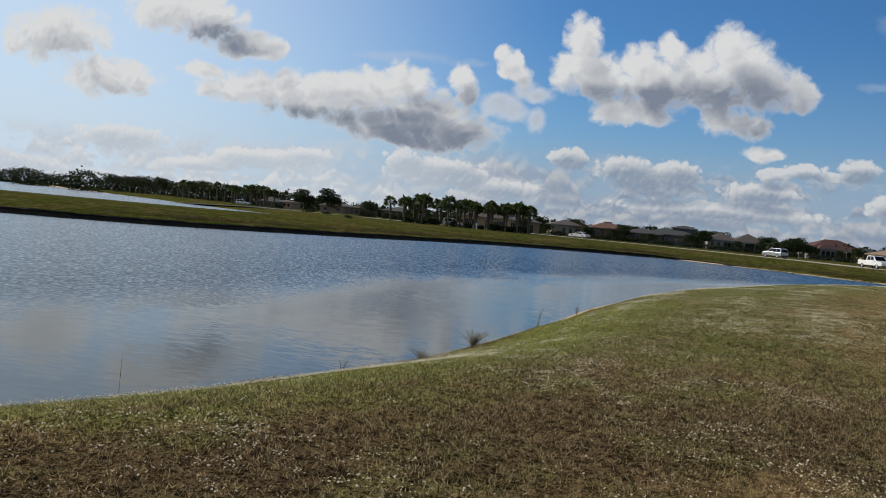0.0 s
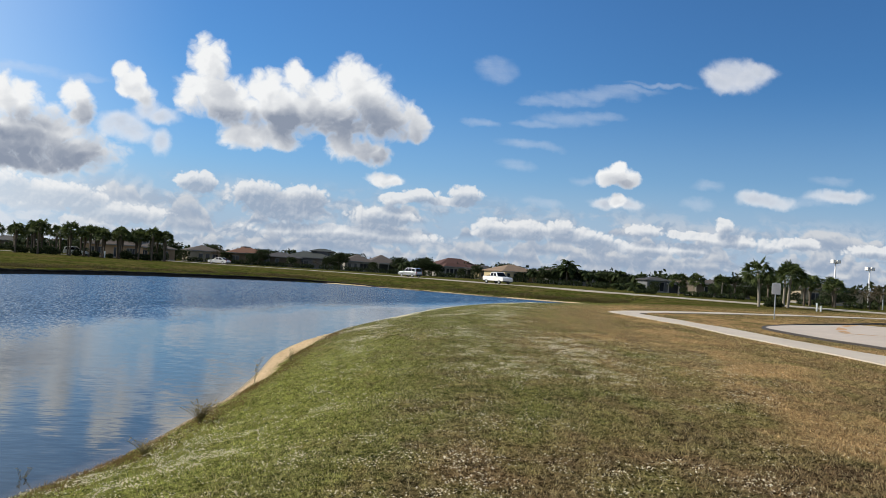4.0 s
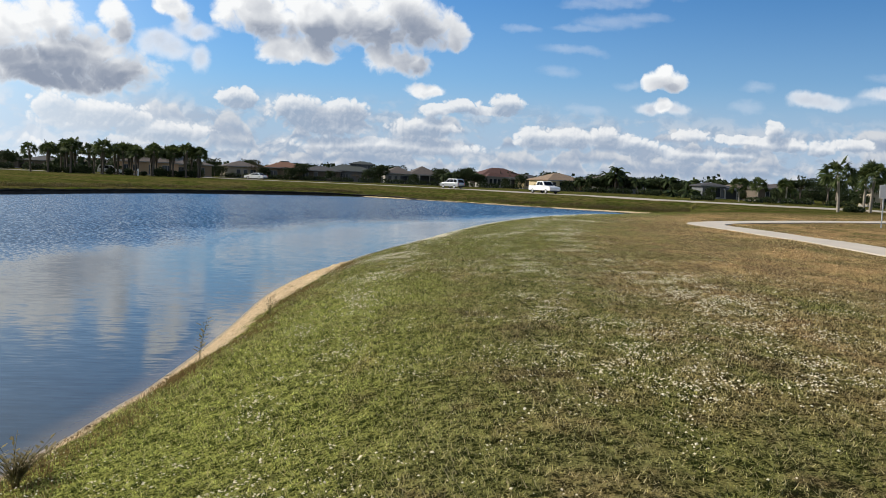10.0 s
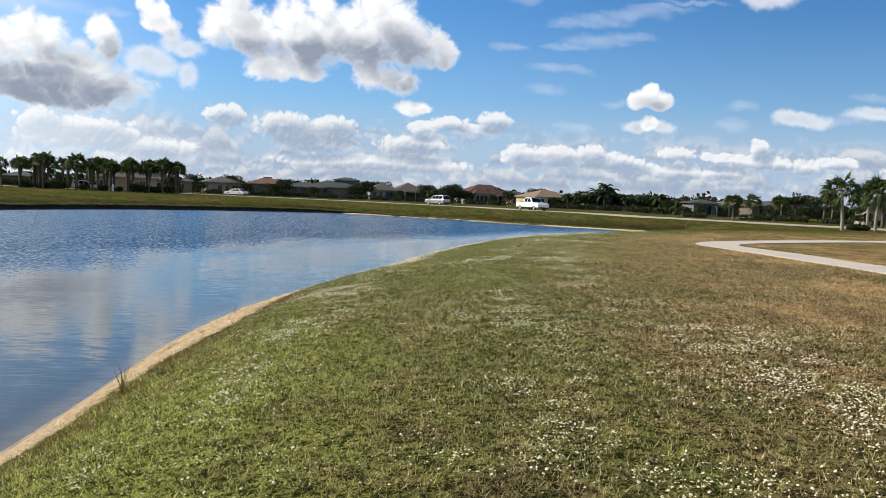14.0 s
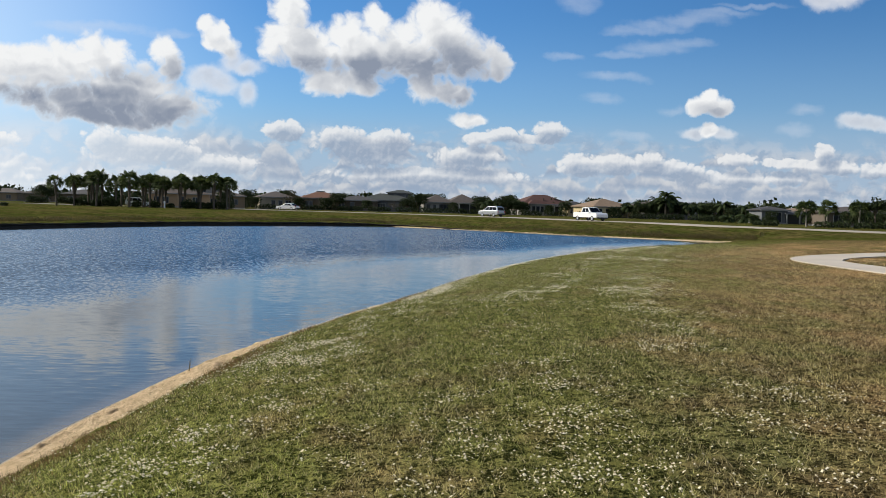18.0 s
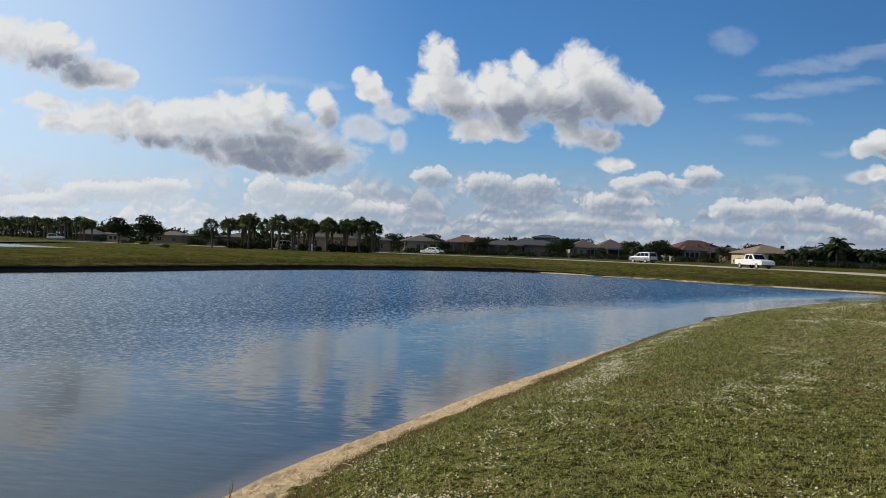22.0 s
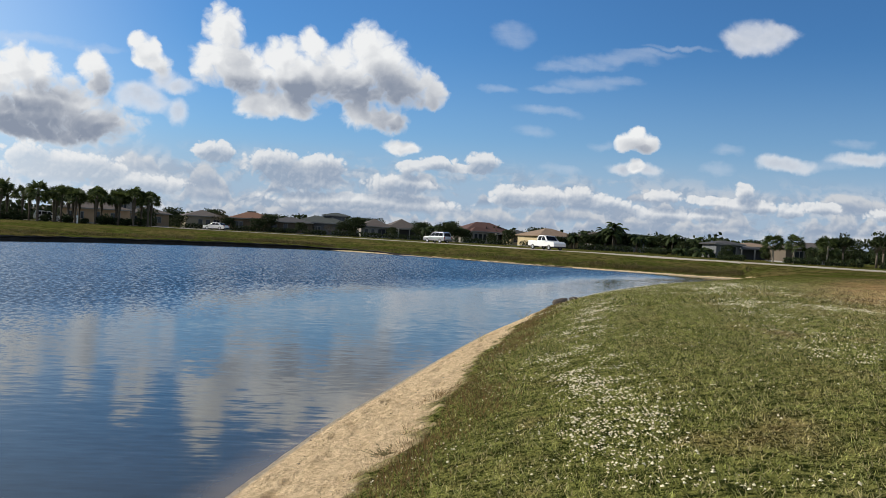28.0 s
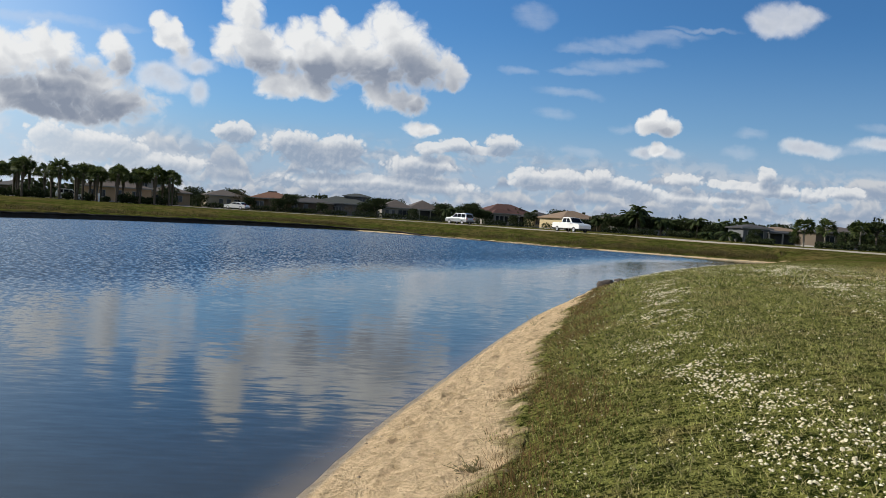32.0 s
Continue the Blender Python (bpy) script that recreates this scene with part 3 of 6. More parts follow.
def wave(x, y, size):
    """Cheap smooth noise between -1 and 1."""
    fx, fy = np.asarray(x) / size % 64, np.asarray(y) / size % 64
    ix, iy = np.floor(fx).astype(int), np.floor(fy).astype(int)
    tx, ty = smooth(fx - ix, 0, 1), smooth(fy - iy, 0, 1)
    g = lambda a, b: noise_grid[(ix + a) % 64, (iy + b) % 64]
    return 2 * ((g(0, 0) * (1 - tx) + g(1, 0) * tx) * (1 - ty) + (g(0, 1) * (1 - tx) + g(1, 1) * tx) * ty) - 1


def terrain(x, y):
    """Height of the ground, metres past the edge of the sand, metres from the pond."""
    x, y = np.asarray(x, float), np.asarray(y, float)
    d1, side = shore_distance(x, y, POND)
    d2, _ = shore_distance(x, y, POND2)
    kind = KIND[side]
    top = 1.12 + 0.13 * smooth(y, 10, 17) * smooth(y, 80, 50) * smooth(x, 13, 9) + 0.10 * smooth(y, 40, 110) + 0.05 * wave(x, y, 14.0) * smooth(d1, 3, 8) + 0.018 * wave(x, y, 2.3) * smooth(d1, 1, 3)
    low = smooth(x, -28, -58) * smooth(d2, 75, 35) * smooth(y + 0.55 * x - 105, 25, 0)          # the low neck between the two ponds
    top = top - 0.55 * low
    sw = np.interp(y, SAND_Y, SAND_W) * (1 + 0.15 * wave(x, y, 1.7))
    zs = 0.10 + 0.23 * sw + 0.14 * smooth(y, 46, 56)          # past the beach the turf ends in a low lip
    rise = (smooth(d1, sw - 1.2, sw + 4.6) - smooth(sw, sw - 1.2, sw + 4.6)) / (1 - smooth(sw, sw - 1.2, sw + 4.6))
    rise = rise + (1 - np.exp(-np.maximum(d1 - sw, 0) / (1.75 + 0.7 * smooth(y, 42, 54))) - rise) * smooth(y, 13, 19)          # a rounder, steeper bank along the walk
    near = np.where(d1 < sw, zs * np.maximum(d1, 0) / sw, zs + (top - zs) * np.maximum(rise, 0))
    right = np.interp(d1, [0, 0.5, 1.2, 4.0, 12.0], [0, 0.14, 0.36, 0.72, 1.0]) + (top - 1.0) * smooth(d1, 4, 14)
    left = np.interp(d1, [0, 0.7, 1.5, 3.2, 14.0], [-0.15, 0.15, 0.56, 0.78, 1.0]) * (1 - 0.42 * low) + (top - 1.0 + 0.42 * low) * smooth(d1, 4, 14)
    far_mix = smooth(wave(x, y, 9.0) * 6 + x + 3, -9, 6)
    far = left * (1 - far_mix) + right * far_mix
    z = np.where(kind == 0, near, np.where(kind == 1, right, far))
    second = np.interp(d2, [0, 0.3, 3.0, 12.0], [0.0, 0.2, 0.45, 1.0]) * (1 - 0.42 * low) + (top - 1.0 + 0.42 * low) * smooth(d2, 4, 14)
    z = np.where(d2 < d1, np.minimum(z, second), z)
    under = np.minimum(d1, d2)
    z = np.where(under < 0, np.maximum(0.24 * under, -1.6), z)
    edge = np.where(kind == 0, d1 - sw, np.where(kind == 1, d1 - 0.35, d1 + 0.5))
    edge = np.where(d2 < d1, d2 + 0.5, edge)
    edge = np.where(under < 0, under - 0.3, edge)
    return z, edge, np.minimum(d1, d2)


def height(x, y):
    return float(terrain(np.array([x]), np.array([y]))[0][0])


def mesh_object(name, verts, faces, mat, parent=None):
    me = bpy.data.meshes.new(name)
    me.from_pydata([tuple(v) for v in verts], [], [tuple(f) for f in faces])
    me.materials.append(mat)
    ob = new(name, me)
    if parent:
        ob.parent = parent
    return ob


def fast_mesh(name, verts, faces, mat, smooth_faces=False):
    """A mesh from arrays of vertices and of equal-sided faces."""
    me = bpy.data.meshes.new(name)
    n, per = len(faces), faces.shape[1]
    me.vertices.add(len(verts))
    me.vertices.foreach_set("co", np.ascontiguousarray(verts, dtype=np.float32).ravel())
    me.loops.add(n * per)
    me.loops.foreach_set("vertex_index", np.ascontiguousarray(faces, dtype=np.int32).ravel())
    me.polygons.add(n)
    me.polygons.foreach_set("loop_start", np.arange(0, n * per, per, dtype=np.int32))
    me.polygons.foreach_set("use_smooth", np.full(n, smooth_faces))
    me.materials.append(mat)
    me.update(calc_edges=True)
    return me


def grown(a, b, first, k=1.35):
    out, s = [a], first
    while out[-1] < b:
        out.append(out[-1] + s)
        s *= k
    return out


gx = np.unique(np.round(np.concatenate([-np.array(grown(330, 3000, 12.0)), steps((-330, -170, 5.0), (-170, -70, 2.0), (-70, -9, 0.6), (-9, 9, 0.2), (9, 62, 0.5)), np.array(grown(62, 3000, 3.0))]), 3))
gy = np.unique(np.round(np.concatenate([-np.array(grown(30, 1500, 8.0)), steps((-30, 2, 2.0), (2, 62, 0.25), (62, 130, 0.45), (130, 260, 3.0)), np.array(grown(260, 3200, 8.0))]), 3))
GX, GY = np.meshgrid(gx, gy)
GZ, EDGE, SHORE = terrain(GX.ravel(), GY.ravel())
cols = len(gx)
idx = (np.arange(len(gy) - 1)[:, None] * cols + np.arange(cols - 1)[None, :]).ravel()
quads = np.stack([idx, idx + 1, idx + 1 + cols, idx + cols], 1)
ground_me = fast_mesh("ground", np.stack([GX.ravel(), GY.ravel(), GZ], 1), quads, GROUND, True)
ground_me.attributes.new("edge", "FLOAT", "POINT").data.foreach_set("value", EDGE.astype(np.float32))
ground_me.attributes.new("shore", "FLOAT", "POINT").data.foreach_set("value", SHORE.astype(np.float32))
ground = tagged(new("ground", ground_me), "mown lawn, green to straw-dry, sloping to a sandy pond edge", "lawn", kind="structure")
wet = quads[(SHORE[quads] < 0.3).any(1)]
used, inv = np.unique(wet, return_inverse=True)
water_me = fast_mesh("pond_water", np.stack([GX.ravel()[used], GY.ravel()[used], np.zeros(len(used))], 1), inv.reshape(-1, 4), WATER, True)
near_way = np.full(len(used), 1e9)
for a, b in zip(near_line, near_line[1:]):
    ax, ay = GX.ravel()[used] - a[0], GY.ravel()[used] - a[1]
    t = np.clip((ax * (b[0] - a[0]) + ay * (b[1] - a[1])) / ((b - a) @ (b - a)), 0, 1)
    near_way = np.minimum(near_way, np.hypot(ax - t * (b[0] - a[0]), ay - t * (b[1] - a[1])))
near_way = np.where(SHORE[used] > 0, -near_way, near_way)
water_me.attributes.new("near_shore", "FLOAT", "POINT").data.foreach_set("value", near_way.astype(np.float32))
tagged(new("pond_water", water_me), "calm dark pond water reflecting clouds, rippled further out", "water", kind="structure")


def part(name, bm, mat, parent=None, label="", smooth_faces=False):
    me = bpy.data.meshes.new(name)
    bm.to_mesh(me)
    bm.free()
    me.materials.append(mat)
    if smooth_faces:
        me.polygons.foreach_set("use_smooth", [True] * len(me.polygons))
    ob = new(name, me)
    if parent:
        ob.parent = parent
    return tagged(ob, label)


def thing(name, m, label, category, group=""):
    ob = new(name)
    ob.empty_display_size = 0.1
    ob.matrix_world = m
    return tagged(ob, label, category, group)


def strip(name, line, offs, mat, lift, drop=0.25, parent=None):
    """A paved band along a line: offs are its two sides; its top follows the ground, its sides go down into it."""
    p = np.array(line, float)
    d = np.gradient(p, axis=0)
    d /= np.linalg.norm(d, axis=1)[:, None]
    nrm = np.stack([-d[:, 1], d[:, 0]], 1)
    a, b = p + nrm * offs[0], p + nrm * offs[1]
    za, zb = terrain(a[:, 0], a[:, 1])[0], terrain(b[:, 0], b[:, 1])[0]
    z = np.maximum(za, zb) + lift
    n = len(p)
    verts = np.vstack([np.column_stack([a, z]), np.column_stack([b, z]), np.column_stack([a, z - drop]), np.column_stack([b, z - drop])])
    faces = []
    for i in range(n - 1):
        faces += [(i, n + i, n + i + 1, i + 1), (2 * n + i, i, i + 1, 2 * n + i + 1), (n + i, 3 * n + i, 3 * n + i + 1, n + i + 1)]
    ob = mesh_object(name, verts, faces, mat, parent)
    return ob


CONCRETE = plain("pale_concrete", (0.47, 0.41, 0.33), 0.85, spread=0.18, scale=0.7, fine=25.0)
ROADWAY = plain("worn_asphalt", (0.33, 0.29, 0.235), 0.9, spread=0.15, scale=0.5, fine=30.0)
KERB = plain("dark_kerb", (0.040, 0.033, 0.028), 0.8, spread=0.3, scale=3.0)
PAVING = plain("sandy_paving", (0.47, 0.40, 0.33), 0.85, spread=0.16, scale=0.9, fine=20.0)
ORANGE_SAND = plain("orange_sand", (0.46, 0.27, 0.12), 0.9, spread=0.3, scale=2.0)

ROAD = [(-330, 330), (-220, 262), (-140, 222), (-90, 205), (-55, 196), (-25, 184), (0, 168), (16, 150), (27, 128), (36, 107), (46, 92), (58, 76), (80, 52), (120, 20), (200, -30)]
road_line = rounded(ROAD, 6)
road = tagged(strip("road", road_line, (-3.6, 3.6), ROADWAY, 0.05), "pale worn asphalt road curving past the pond", "road", kind="structure")
WALK = [(9.0, 6), (9.4, 16), (9.9, 21), (10.5, 26.5), (11.1, 32), (11.2, 36.5), (11.1, 40), (11.7, 43), (13.6, 46.2), (17.5, 49.2), (23, 52.6), (31, 57.5), (40, 62.5), (52, 68)]
walk_line = rounded(WALK, 6)
tagged(strip("sidewalk", walk_line, (-0.75, 0.75), CONCRETE, 0.03), "pale concrete footpath looping round the lawn", "path", kind="structure")
LOT = [(14.4, 20), (14.5, 28), (14.7, 33), (15.6, 36.3), (18.5, 39.6), (23.5, 43.6), (35, 52.5), (60, 68), (75, 40), (60, 15), (30, 8), (16, 10)]
lot_ring = rounded(LOT, 4, True)
ORANGE = [(20.4, 38.6, 1.0, 1.7, 0.22), (18.8, 35.8, 1.0, 1.0, 0.20), (18.5, 34.2, -0.5, 0.8, 0.18), (23.6, 43.0, 0.85, 2.0, 0.22), (28.0, 48.2, 0.8, 2.6, 0.25)]
bm = bmesh.new()
top = [bm.verts.new((x, y, 1.16)) for x, y in lot_ring]
low = [bm.verts.new((x, y, 0.7)) for x, y in lot_ring]
bm.faces.new(top)
for i in range(len(top)):
    bm.faces.new((top[i - 1], low[i - 1], low[i], top[i]))
bmesh.ops.recalc_face_normals(bm, faces=bm.faces)
tagged(part("parking_pavement", bm, PAVING), "sandy pale paved turning area beside the footpath", "pavement", kind="structure")
for n, (ox, oy, turn, long, wide) in enumerate(ORANGE):
    bm = bmesh.new()
    ring = []
    for i in range(18):
        a = i * math.tau / 18
        r = 1 + 0.22 * math.sin(3 * a + n) + 0.12 * math.sin(7 * a + 2 * n)
        px, py = long * r * math.cos(a), wide * r * math.sin(a)
        ring.append(bm.verts.new((ox + px * math.cos(turn) - py * math.sin(turn), oy + px * math.sin(turn) + py * math.cos(turn), 1.166)))
    bm.faces.new(ring)
    tagged(part("sand_patch", bm, ORANGE_SAND), "thin orange sand washed over the pavement", "sand", "sand on the pavement", "structure")
kerb_line = rounded(LOT[0:8], 6)
tagged(strip("kerb", kerb_line, (0.0, 0.16), KERB, 0.07, 0.3), "dark raised kerb of the turning area", "kerb", kind="structure")

# eroded soil face of the far bank
SOIL = plain("dark_bank_soil", (0.030, 0.023, 0.016), 0.95, spread=0.5, scale=1.2, fine=9.0, depth=0.05)
face_line = rounded(FAR_RIGHT[2:] + FAR_LEFT, 14)
fd = np.gradient(face_line, axis=0)
fd /= np.linalg.norm(fd, axis=1)[:, None]
outward = np.stack([fd[:, 1], -fd[:, 0]], 1)             # to the land side
profile = [(-0.10, -0.35), (0.02, 0.05), (0.14, 0.24), (0.02, 0.36), (0.10, 0.44), (0.55, 0.52), (1.30, 0.58), (2.0, 0.35)]
fade = smooth(face_line[:, 0] + 4 * wave(face_line[:, 0], face_line[:, 1], 5.0), 9, -10)
rings = []
for off, z in profile:
    jit = 0.10 * wave(face_line[:, 0] * 3 + z * 7, face_line[:, 1] * 3, 1.5)
    rings.append(np.column_stack([face_line + outward * (off + jit)[:, None], z * (0.12 + 0.88 * fade) + 0.06 * wave(face_line[:, 0], face_line[:, 1] + 9 * z, 1.1)]))
nr = len(face_line)
bank_faces = [(j * nr + i, j * nr + i + 1, (j + 1) * nr + i + 1, (j + 1) * nr + i) for j in range(len(profile) - 1) for i in range(nr - 1)]
bank = mesh_object("bank", np.vstack(rings), [f for f in bank_faces if f[0] < 4 * nr], SOIL)
cap = mesh_object("bank_turf", np.vstack(rings), [f for f in bank_faces if f[0] >= 4 * nr], GROUND)
cap.data.attributes.new("edge", "FLOAT", "POINT").data.foreach_set("value", np.full(nr * len(profile), 2.0, dtype=np.float32))
cap.data.attributes.new("shore", "FLOAT", "POINT").data.foreach_set("value", np.full(nr * len(profile), 3.0, dtype=np.float32))
tagged(bank, "dark eroded earth bank dropping to the water", "bank", kind="structure")
tagged(cap, "grassy lip of the far pond bank", "bank", kind="structure")

# ---- plants ----
rng = np.random.default_rng(11)


def leaf_material(name, lo, hi, through=0.3):
    m, k = material(name)
    info = k.add("ShaderNodeNewGeometry")
    tint = info.outputs["Random Per Island"]
    c = k.mix(tint, (*lo, 1), (*hi, 1))
    d = k.add("ShaderNodeBsdfPrincipled", {"Base Color": c, "Roughness": 0.6, "Specular IOR Level": 0.1})
    t = k.add("ShaderNodeBsdfTranslucent", {0: c})
    finish(k, k.add("ShaderNodeMixShader", {0: through, 1: d.outputs[0], 2: t.outputs[0]}))
    return m


PALM_LEAF = leaf_material("palm_leaves", (0.026, 0.042, 0.014), (0.105, 0.130, 0.042))
QUEEN_LEAF = leaf_material("feather_palm_leaves", (0.020, 0.034, 0.012), (0.065, 0.085, 0.028))
TREE_LEAF = leaf_material("tree_leaves", (0.014, 0.024, 0.009), (0.050, 0.064, 0.022), 0.2)
HEDGE_LEAF = leaf_material("hedge_leaves", (0.016, 0.026, 0.010), (0.055, 0.070, 0.026), 0.2)
BROWN_LEAF = leaf_material("thin_brown_foliage", (0.05, 0.042, 0.025), (0.12, 0.095, 0.055), 0.2)
WEED = leaf_material("shore_weeds", (0.11, 0.105, 0.040), (0.31, 0.245, 0.120), 0.3)
BARK = plain("grey_bark", (0.13, 0.105, 0.08), 0.9, spread=0.4, scale=3.0, fine=25.0, depth=0.03)
PALM_BARK = plain("palm_trunk", (0.115, 0.09, 0.065), 0.9, spread=0.45, scale=4.0, fine=18.0, depth=0.04)
PALE_BARK = plain("pale_palm_trunk", (0.27, 0.235, 0.185), 0.85, spread=0.35, scale=4.0, fine=18.0, depth=0.03)


def tube(bm, points, radii, sides=7):
    """A tapered tube along points."""
    rows = []
    for i, (p, r) in enumerate(zip(points, radii)):
        p = Vector(p)
        a = Vector(points[max(i - 1, 0)])
        b = Vector(points[min(i + 1, len(points) - 1)])
        q = (b - a).to_track_quat("Z", "Y")
        rows.append([bm.verts.new(p + q @ Vector((r * math.cos(t * math.tau / sides), r * math.sin(t * math.tau / sides), 0))) for t in range(sides)])
    for a, b in zip(rows, rows[1:]):
        for i in range(sides):
            bm.faces.new((a[i - 1], a[i], b[i], b[i - 1]))
    bm.faces.new(rows[0][::-1])
    bm.faces.new(rows[-1])


def box(bm, lo, hi, bevel=0.0):
    """An upright box between two corners; bevel rounds its edges."""
    v = [bm.verts.new((x, y, z)) for x in (lo[0], hi[0]) for y in (lo[1], hi[1]) for z in (lo[2], hi[2])]
    f = [bm.faces.new([v[i] for i in q]) for q in ((0, 1, 3, 2), (4, 6, 7, 5), (0, 4, 5, 1), (2, 3, 7, 6), (0, 2, 6, 4), (1, 5, 7, 3))]
    if bevel:
        bmesh.ops.bevel(bm, geom=list({e for g in f for e in g.edges}), offset=bevel, segments=2, affect="EDGES", profile=0.5)


def fan_frond(bm, base, way, reach, radius, r):
    """A sabal frond: a stalk and a fan of narrow drooping blades."""
    way = way.normalized()
    side = way.cross(Vector((0, 0, 1)))
    side = side.normalized() if side.length > 0.05 else Vector((1, 0, 0))
    up = side.cross(way).normalized()
    tilt = r.uniform(-0.9, 0.9)
    side, up = side * math.cos(tilt) + up * math.sin(tilt), up * math.cos(tilt) - side * math.sin(tilt)
    tip = base + way * reach + Vector((0, 0, -0.12 * reach))
    w = side * 0.02
    bm.faces.new([bm.verts.new(base - w), bm.verts.new(base + w), bm.verts.new(tip + w), bm.verts.new(tip - w)])
    n = 11
    for i in range(n):
        a = radians(-80 + 160 * i / (n - 1)) + r.uniform(-0.06, 0.06)
        d = way * math.cos(a) + side * math.sin(a)
        size = radius * r.uniform(0.82, 1.1)
        mid = tip + d * size * 0.55 + up * 0.06
        end = tip + d * size + Vector((0, 0, -0.22 * size * r.uniform(0.2, 1.7)))
        s = d.cross(up).normalized() * 0.062 * radius / 0.75
        a0, b0, c0, d0 = bm.verts.new(tip), bm.verts.new(mid + s), bm.verts.new(end), bm.verts.new(mid - s)
        bm.faces.new((a0, b0, c0, d0))


def sabal_palm(seed, trunk_h, crown_r, bark, boots=True):
    """A cabbage palm with its foot at the origin."""
    r = random.Random(seed)
    top = thing("sabal_palm", Matrix(), "cabbage palm with a shaggy rounded fan-leaf crown", "palm tree")
    lean = Vector((r.uniform(-0.25, 0.25), r.uniform(-0.25, 0.25), 0))
    bm = bmesh.new()
    pts, rad = [], []
    for i in range(11):
        t = i / 10
        pts.append(Vector((0, 0, -0.25 + t * (trunk_h + 0.25))) + lean * t * t)
        fat = math.exp(-((t - 0.74) / 0.15) ** 2) if boots else 0.25 * math.exp(-((t - 0.9) / 0.1) ** 2)
        rad.append(0.145 + 0.03 * (1 - t) + (0.15 if boots else 0.06) * fat - (0.0 if boots else 0.035) + r.uniform(-0.012, 0.012))
    tube(bm, pts, rad, 9)
    part("trunk", bm, bark, top, smooth_faces=True)
    head = pts[-1]
    bm = bmesh.new()
    n = 36
    for i in range(n):
        h = 0.95 - 1.50 * (i + 0.5) / n          # from straight up to hanging
        a = i * 2.39996 + r.uniform(-0.3, 0.3)
        f = math.sqrt(max(0.0, 1 - h * h))
        fan_frond(bm, head + Vector((0, 0, 0.05)), Vector((f * math.cos(a), f * math.sin(a), h + 0.12)), crown_r * r.uniform(0.40, 0.70), crown_r * r.uniform(0.46, 0.66), r)
    part("crown", bm, PALM_LEAF, top)
    return top


def queen_palm(seed, trunk_h, frond):
    """A feather palm with arching fronds."""
    r = random.Random(seed)
    top = thing("feather_palm", Matrix(), "dark feather palm with arching fronds", "palm tree")
    bm = bmesh.new()
    tube(bm, [(0, 0, -0.25), (0.05, 0, trunk_h * 0.5), (0.1, 0, trunk_h)], [0.16, 0.13, 0.10], 8)
    part("trunk", bm, BARK, top, smooth_faces=True)
    bm = bmesh.new()
    for i in range(15):
        a, lift = i * 2.39996, radians(r.uniform(-5, 78))
        out = Vector((math.cos(a), math.sin(a), 0))
        last = Vector((0.1, 0, trunk_h))
        n = 13
        for j in range(n):
            t = j / n
            d = (out * math.cos(lift - 2.0 * t) + Vector((0, 0, math.sin(lift - 2.0 * t)))).normalized()
            here = last + d * frond / n
            s = d.cross(Vector((0, 0, 1))).normalized() if abs(d.z) < 0.98 else Vector((1, 0, 0))
            for sgn in (-1, 1):
                length = frond * 0.30 * math.sin(math.pi * min(0.97, 0.15 + t * 0.85))
                tip = here + s * sgn * length * 0.8 + d * length * 0.4 + Vector((0, 0, -length * 0.55))
                w = d * 0.075
                bm.faces.new([bm.verts.new(last - w), bm.verts.new(here + w), bm.verts.new(tip)])
            last = here
    part("crown", bm, QUEEN_LEAF, top)
    return top


def leaf_mass(lobes, count, size, r):
    """Small leaf-clump triangles, denser at the skin of the lobes: arrays of vertices and faces."""
    lobes = np.array(lobes, float)
    vol = lobes[:, 3] * lobes[:, 4] * lobes[:, 5]
    pick = r.choice(len(lobes), count, p=vol ** 0.7 / (vol ** 0.7).sum())
    d = r.normal(size=(count, 3))
    d /= np.linalg.norm(d, axis=1)[:, None]
    rad = r.uniform(0.35, 1.0, count) ** 0.45 * (1 + 0.12 * r.normal(size=count))
    c = lobes[pick, :3] + d * rad[:, None] * lobes[pick, 3:6]
    e1 = r.normal(size=(count, 3))
    e1 /= np.linalg.norm(e1, axis=1)[:, None]
    e2 = np.cross(e1, r.normal(size=(count, 3)))
    e2 /= np.linalg.norm(e2, axis=1)[:, None] + 1e-9
    s = size * r.uniform(0.55, 1.3, count)[:, None]
    v = np.stack([c - e1 * s * 0.6, c + e2 * s * 0.45, c + e1 * s * 0.75, c - e2 * s * 0.45], 1).reshape(-1, 3)
    return v, np.arange(count * 4).reshape(-1, 4)


